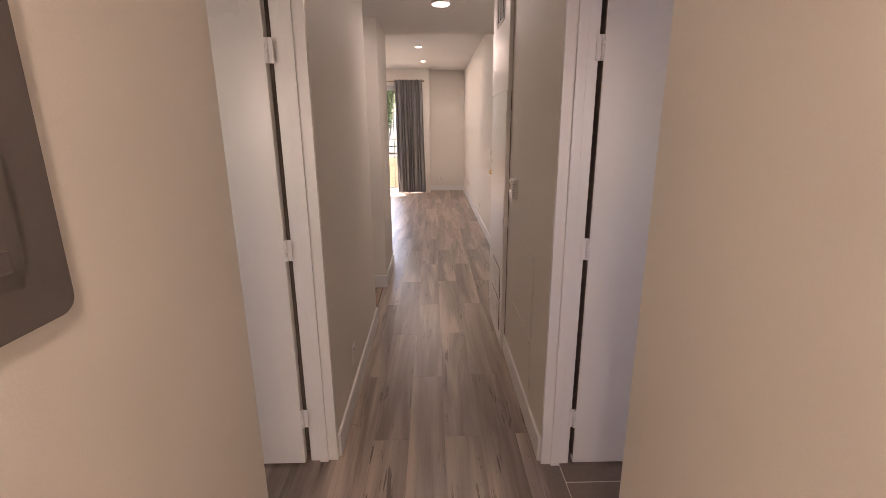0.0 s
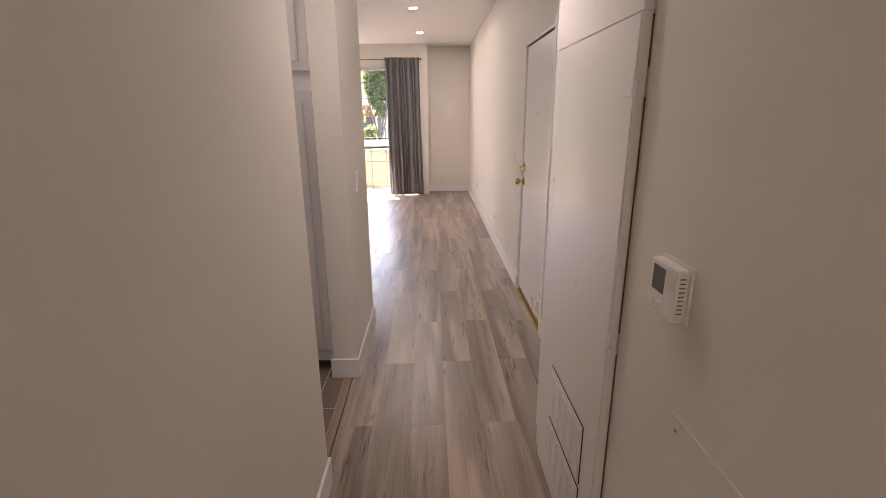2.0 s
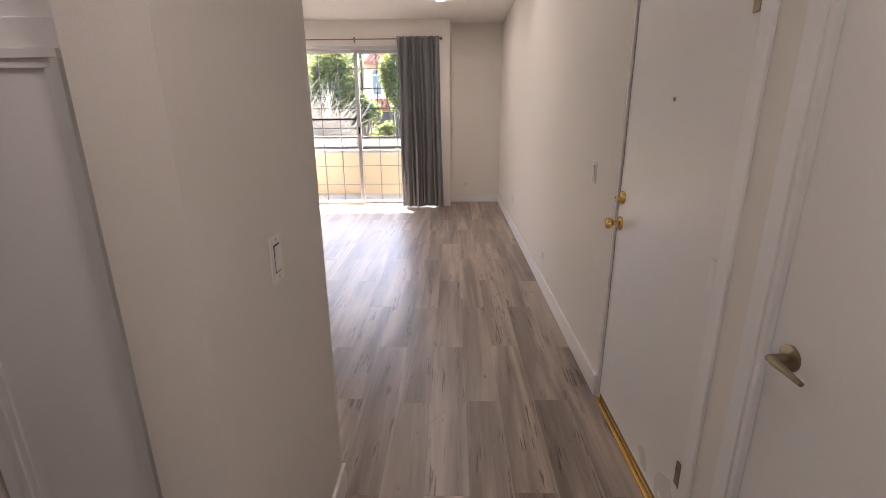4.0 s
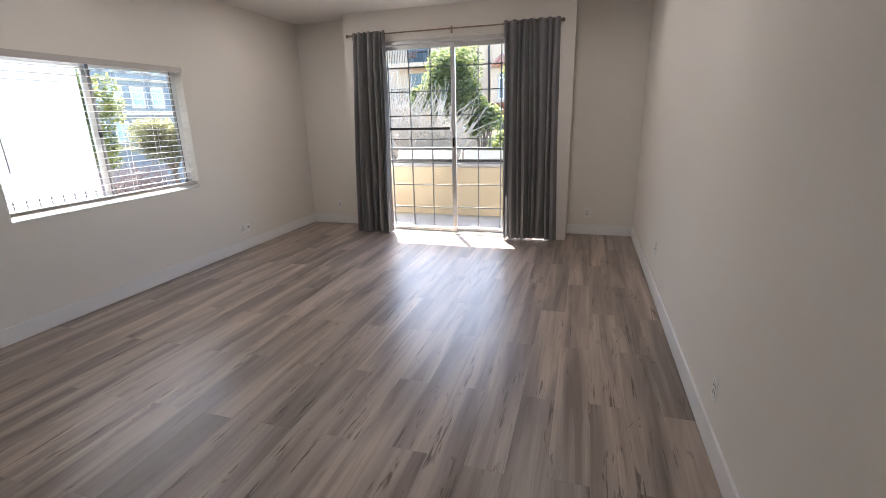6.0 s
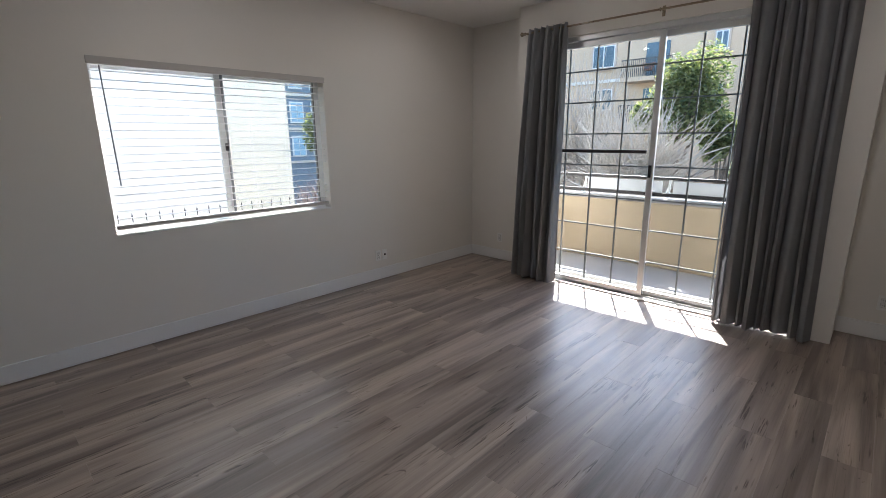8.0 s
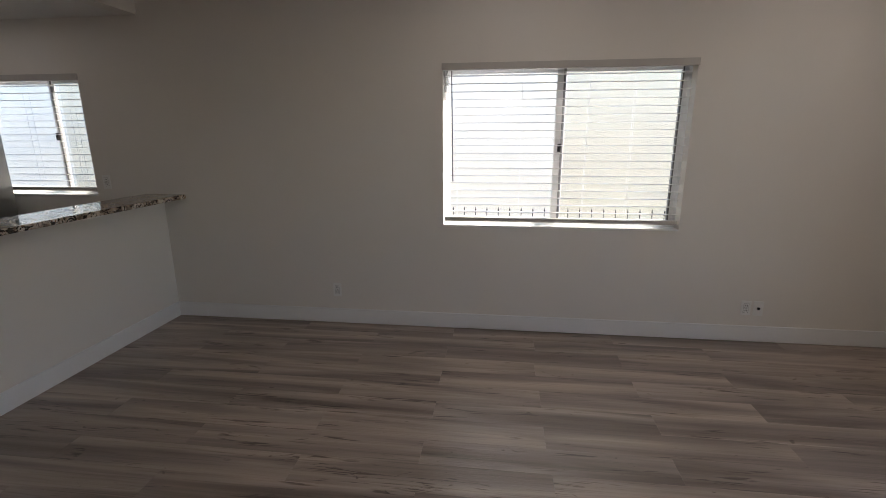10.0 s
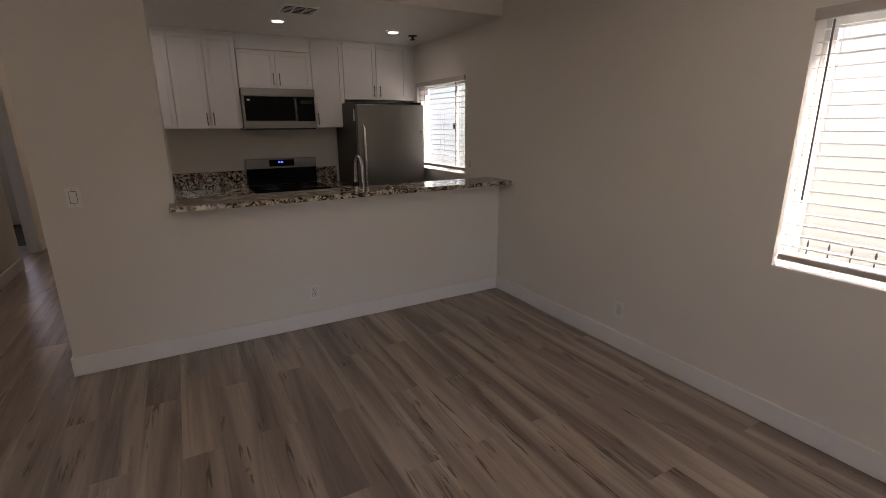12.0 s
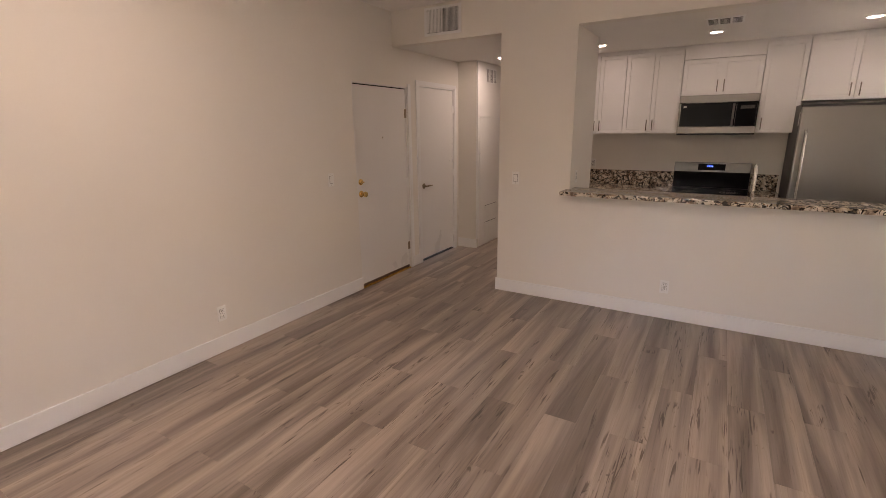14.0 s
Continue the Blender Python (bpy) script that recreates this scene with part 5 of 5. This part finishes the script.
def bare_shrub(at, count, reach, rise, stem, seed, label):
    """Many thin curved stems that spring from a short trunk."""
    rnd = random.Random(seed)
    o = thing("bare_shrub", (at[0], at[1], -4.2), label, "shrub", "bare shrubs")
    x, y, z = at
    part("trunk", tube(bmesh.new(), [(x, y, -4.2), (x + 0.05, y, (z - 4.2) / 2), (x, y, z)], [0.12, 0.10, 0.07], 8), stem, o, smooth=True)
    bm = bmesh.new()
    for i in range(count):
        a, far = rnd.uniform(0, 6.28), rnd.uniform(0.2, 1.0) * reach
        s = Vector((x + rnd.uniform(-0.35, 0.35) * reach, y + rnd.uniform(-0.2, 0.2) * reach, z + rnd.uniform(-0.4, 0.5)))
        e = s + Vector((math.cos(a) * far, math.sin(a) * far * 0.6, rnd.uniform(0.2, 1.0) * rise - 0.2 * far))
        m1 = s.lerp(e, 0.4) + Vector((rnd.uniform(-0.2, 0.2), 0, rnd.uniform(-0.25, 0.05)))
        m2 = s.lerp(e, 0.75) + Vector((rnd.uniform(-0.18, 0.18), 0, rnd.uniform(-0.15, 0.12)))
        r = rnd.uniform(0.011, 0.021)
        tube(bm, [s, m1, m2, e], [r, r * 0.8, r * 0.6, r * 0.25], 5)
    part("stems", bm, stem, o)


bare_shrub((-3.9, 17.0, 0.3), 480, 1.6, 1.8, PALEBARK, 11, "leafless pale-stemmed shrub beyond the balcony")
bare_shrub((-6.2, 19.0, 0.6), 300, 1.9, 3.0, PALEBARK, 12, "tall leafless pale shrub before the apartment building")
bare_shrub((-4.6, 18.6, -0.2), 420, 2.2, 1.7, material("brown_stems", (0.17, 0.13, 0.10), 0.85, spread=0.25), 13, "leafless brown shrub behind the pale one")
for k in range(3):
    bare_shrub((-14.5 - k * 0.8, 15.6 + k * 1.7, -1.5), 420, 1.9, 1.6, material("mauve_stems", (0.20, 0.155, 0.155), 0.8, spread=0.2), 30 + k, "leafless mauve hedge in the side street")

GLASSDARK = material("far_window_glass", (0.05, 0.09, 0.12), 0.08, spread=0.3, scale=0.7)
WINTRIM = material("far_window_trim", (0.66, 0.62, 0.55), 0.7, spread=0.05)
TAUPE = material("taupe_stucco_trim", (0.50, 0.40, 0.32), 0.85, spread=0.08)
PALEFRAME = material("pale_window_frame", (0.74, 0.76, 0.76), 0.6, spread=0.05)
ROOFTILE = material("clay_roof_tile", (0.36, 0.15, 0.085), 0.8, spread=0.25, scale=3, fine=9)


def far_window(parent, x, y, z, w, h, arch=False):
    """A framed window on a facade that faces -y."""
    f = part("window", boxed(x - w / 2 - 0.16, x + w / 2 + 0.16, y - 0.08, y - 0.001, z - h / 2 - 0.14, z + h / 2 + 0.14, bevel=0.02), TAUPE, parent)
    part("frame", boxed(x - w / 2 - 0.05, x + w / 2 + 0.05, y - 0.11, y - 0.079, z - h / 2 - 0.05, z + h / 2 + 0.05, bevel=0.01), PALEFRAME, f)
    part("pane", boxed(x - w / 2, x - 0.04, y - 0.13, y - 0.109, z - h / 2, z + h / 2), GLASSDARK, f)
    part("pane", boxed(x + 0.04, x + w / 2, y - 0.13, y - 0.109, z - h / 2, z + h / 2), GLASSDARK, f)
    part("sill", boxed(x - w / 2 - 0.2, x + w / 2 + 0.2, y - 0.24, y - 0.09, z - h / 2 - 0.26, z - h / 2 - 0.14, bevel=0.02), TAUPE, f)
    if arch:
        bm = bmesh.new()
        pts = [(x + w / 2 * math.cos(radians(a)), y - 0.12, z + h / 2 + 0.1 + w / 2 * math.sin(radians(a))) for a in range(0, 181, 15)]
        face = bm.faces.new([bm.verts.new(p) for p in pts])
        ex = bmesh.ops.extrude_face_region(bm, geom=[face])["geom"]
        bmesh.ops.translate(bm, verts=[g for g in ex if isinstance(g, bmesh.types.BMVert)], vec=(0, 0.1, 0))
        part("arch_pane", bm, GLASSDARK, f)


apt = thing("apartment_building", (-15, 38, -4.2), "tall yellow stucco apartment building across the street", "apartment building")
part("wall", boxed(-24, -5.0, 38, 50, -4.2, 10.0), STUCCO_PALE, apt)
part("roof", boxed(-24.3, -4.7, 37.7, 50.3, 10.0, 10.35), ROOFTILE, apt)
for z in (-1.6, 1.15, 3.85, 6.6):
    for x, w in ((-22.5, 1.5), (-18.6, 1.5), (-14.8, 1.4)):
        far_window(apt, x, 38, z, w, 1.25)
for z in (1.1, 3.9, 6.75):
    far_window(apt, -7.8, 38, z, 0.55, 0.85)
part("string_course", boxed(-24, -9.2, 37.86, 37.999, 4.95, 5.15), WINTRIM, apt)
part("downpipe", rod(bmesh.new(), (-6.3, 37.9, -4.2), (-6.3, 37.9, 10.0), 0.07, 8), DARKMETAL, apt)
for z in (2.3, 5.0):
    b = part("balcony", boxed(-13.0, -10.0, 36.6, 37.999, z - 0.25, z), STUCCO_PALE, apt)
    part("door", boxed(-12.0, -10.6, 37.94, 37.999, z + 0.001, z + 2.1), GLASSDARK, b)
    part("top_rail", boxed(-13.0, -10.0, 36.62, 36.68, z + 1.0, z + 1.06), DARKMETAL, b)
    bm = bmesh.new()
    for i in range(26):
        box(bm, -12.98 + i * 0.119, -12.95 + i * 0.119, 36.63, 36.66, z, z + 1.0)
    tagged(part("balusters", bm, DARKMETAL, b), kind="stuff")

chair = thing("balcony_chair", (-11.57, 37.3, 5.0), "small brown woven chair on the apartment balcony", "chair")
part("seat", lathe(bmesh.new(), (-11.57, 37.3, 5.40), (0, 0, 1), [(0, 0.20), (0.02, 0.26), (0.06, 0.27), (0.07, 0.22)], 16), ROOFTILE, chair, smooth=True)
bm = bmesh.new()
for i in range(9):
    a = radians(10 + i * 20)
    rod(bm, (-11.57 + 0.26 * math.cos(a), 37.3 + 0.22 * math.sin(a), 5.44), (-11.57 + 0.34 * math.cos(a), 37.3 + 0.26 * math.sin(a), 5.86), 0.022, 6)
part("backrest", bm, ROOFTILE, chair)
for x, y in ((-0.2, -0.18), (0.2, -0.18), (-0.2, 0.18), (0.2, 0.18)):
    part("leg", rod(bmesh.new(), (-11.57 + x * 1.15, 37.3 + y, 5.0), (-11.57 + x, 37.3 + y, 5.41), 0.02, 6), DARKMETAL, chair)
table = thing("balcony_table", (-10.8, 37.3, 5.0), "small dark round table on the apartment balcony", "table")
part("tabletop", lathe(bmesh.new(), (-10.8, 37.3, 5.70), (0, 0, 1), [(0, 0.36), (0.03, 0.38), (0.05, 0.36)], 20), DARKMETAL, table)
part("pedestal", lathe(bmesh.new(), (-10.8, 37.3, 5.0), (0, 0, 1), [(0, 0.22), (0.03, 0.2), (0.05, 0.03), (0.70, 0.03)], 12), DARKMETAL, table)

villa = thing("entrance_house", (-3.9, 34, -4.2), "cream stucco house with clay tile roof and arched window", "house")
part("wall", boxed(-5.4, 2.0, 34, 37.6, -4.2, 4.45), STUCCO_PALE, villa)
def tiled_roof(parent, x0, x1, y0, y1, z0, z1):
    """A lean-to of rounded clay tile rows."""
    r = part("roof", boxed(x0, x1, y1 - 0.1, y1, z0 - 0.15, z1), ROOFTILE, parent)
    n = int((x1 - x0) / 0.26)
    bm = bmesh.new()
    for i in range(n):
        x = x0 + (i + 0.5) * (x1 - x0) / n
        for k in range(5):
            a, b = k / 5, (k + 1) / 5 + 0.03
            rod(bm, (x, y0 + (y1 - y0) * a, z0 + (z1 - z0) * a + 0.02), (x, y0 + (y1 - y0) * b, z0 + (z1 - z0) * b), 0.125, 8)
    tagged(part("tile_rows", bm, ROOFTILE, r), kind="stuff")


tiled_roof(villa, -5.3, 2.3, 33.5, 36.5, 4.25, 5.1)
tiled_roof(villa, -5.45, -3.4, 33.1, 34.0, 1.6, 2.05)
far_window(villa, -4.6, 34, 3.0, 0.5, 1.1, arch=True)
part("gateway", boxed(-5.0, -3.6, 33.94, 33.999, -4.2, 1.4), DARKMETAL, villa, "dark entrance opening")

blue = thing("office_building", (-36, 34, -4.2), "blue glass building beyond the trees", "building")
part("wall", boxed(-50, -36, 20, 50, -4.2, 16), material("blue_cladding", (0.16, 0.22, 0.29), 0.5, spread=0.15, scale=0.4), blue)
SKYGLASS = material("sky_glass", (0.35, 0.55, 0.70), 0.08, spread=0.25, scale=0.8)
for z in (0.0, 2.7, 5.4, 8.1, 10.8):
    for i in range(14):
        y = 22.4 + i * 1.95
        w = part("window", boxed(-36.0 + 0.001, -35.90, y, y + 1.25, z, z + 1.7, bevel=0.02), PALEFRAME, blue)
        for a, b in ((0.12, 0.59), (0.66, 1.13)):
            part("pane", boxed(-35.899, -35.87, y + a, y + b, z + 0.12, z + 1.58), SKYGLASS, w)
    part("band", boxed(-36.0, -35.85, 20, 50, z - 0.55, z - 0.35), WINTRIM, blue)


# ---- floor pieces ----
PW, PL = 0.183, 1.225
plank_meshes = {}


def plank_mesh(w, l):
    """A board with a small chamfer round its top; its top lies at z = 0."""
    key = (round(w, 3), round(l, 3))
    if key not in plank_meshes:
        g, c = 0.00015, 0.0005
        x, y = w / 2 - g, l / 2 - g
        ring = lambda d, z: [(-x + d, -y + d, z), (x - d, -y + d, z), (x - d, y - d, z), (-x + d, y - d, z)]
        vs = ring(0, -0.006) + ring(0, -0.0005) + ring(c, 0.0)
        fs = [(i, (i + 1) % 4, (i + 1) % 4 + 4, i + 4) for i in range(4)] + [(i + 4, (i + 1) % 4 + 4, (i + 1) % 4 + 8, i + 8) for i in range(4)] + [(8, 9, 10, 11)]
        me = bpy.data.meshes.new("plank")
        me.from_pydata(vs, [], fs)
        me.materials.append(PLANK)
        plank_meshes[key] = me
    return plank_meshes[key]


def lay_row(k, y0, y1):
    """One row of boards from y0 to y1, joints staggered by half a board in each second row."""
    jit = random.uniform(-0.02, 0.02)
    start = (2.43 if k % 2 == 0 else 3.06) + jit - 6 * PL
    n = math.floor((y0 - start) / PL)
    while start + n * PL < y1 - 0.001:
        a, b = max(y0, start + n * PL), min(y1, start + (n + 1) * PL)
        n += 1
        if b - a < 0.02:
            continue
        ob = new("plank", plank_mesh(PW, b - a))
        ob.parent = floor
        ob.location = (-0.023 + PW * (k + 0.5), (a + b) / 2, 0)


for k in range(-20, 6):
    xc = -0.023 + PW * (k + 0.5)
    top = YN + 0.05 if xc < -2.70 or xc > 0.02 else BUMP + 0.04
    low = YS - 0.05
    if -0.42 < xc < 0.62:
        low = -1.6
    elif xc > 0.62:
        low = 3.45
    lay_row(k, low, top)
    if -1.5 < xc < -0.42:
        lay_row(k, 0.4, 2.6)
    if 0.62 < xc < 0.80:
        lay_row(k, 0.72, 1.67)


def lay_tiles(x0, x1, y0, y1, ox, oy, s=0.305):
    """Square floor tiles with recessed grout between them."""
    g = 0.003
    for i in range(math.floor((x0 - ox) / s), math.ceil((x1 - ox) / s)):
        for j in range(math.floor((y0 - oy) / s), math.ceil((y1 - oy) / s)):
            a, b, c, d = max(x0, ox + i * s), min(x1, ox + (i + 1) * s), max(y0, oy + j * s), min(y1, oy + (j + 1) * s)
            if b - a < 0.02 or d - c < 0.02:
                continue
            key = (round(b - a, 3), round(d - c, 3))
            if key not in tile_meshes:
                tile_meshes[key] = mesh_of("tile", boxed(-(b - a) / 2 + g, (b - a) / 2 - g, -(d - c) / 2 + g, (d - c) / 2 - g, -0.006, 0.003, bevel=0.0015, seg=1), TILE)
            ob = new("tile", tile_meshes[key])
            ob.parent = floor
            ob.location = ((a + b) / 2, (c + d) / 2, 0)


tile_meshes = {}
part("grout", boxed(XW, -0.436, 2.85, 4.78, -0.0068, 0.0015), GROUT, floor, "pale grout")
lay_tiles(XW, -0.436, 2.85, 4.78, -0.545, 3.81)
part("grout", boxed(HR + 0.085, 2.2, 0.3, 2.3, -0.0068, 0.0015), GROUT, floor, "pale grout")
lay_tiles(HR + 0.085, 2.2, 0.3, 2.3, HR + 0.085, 1.503)
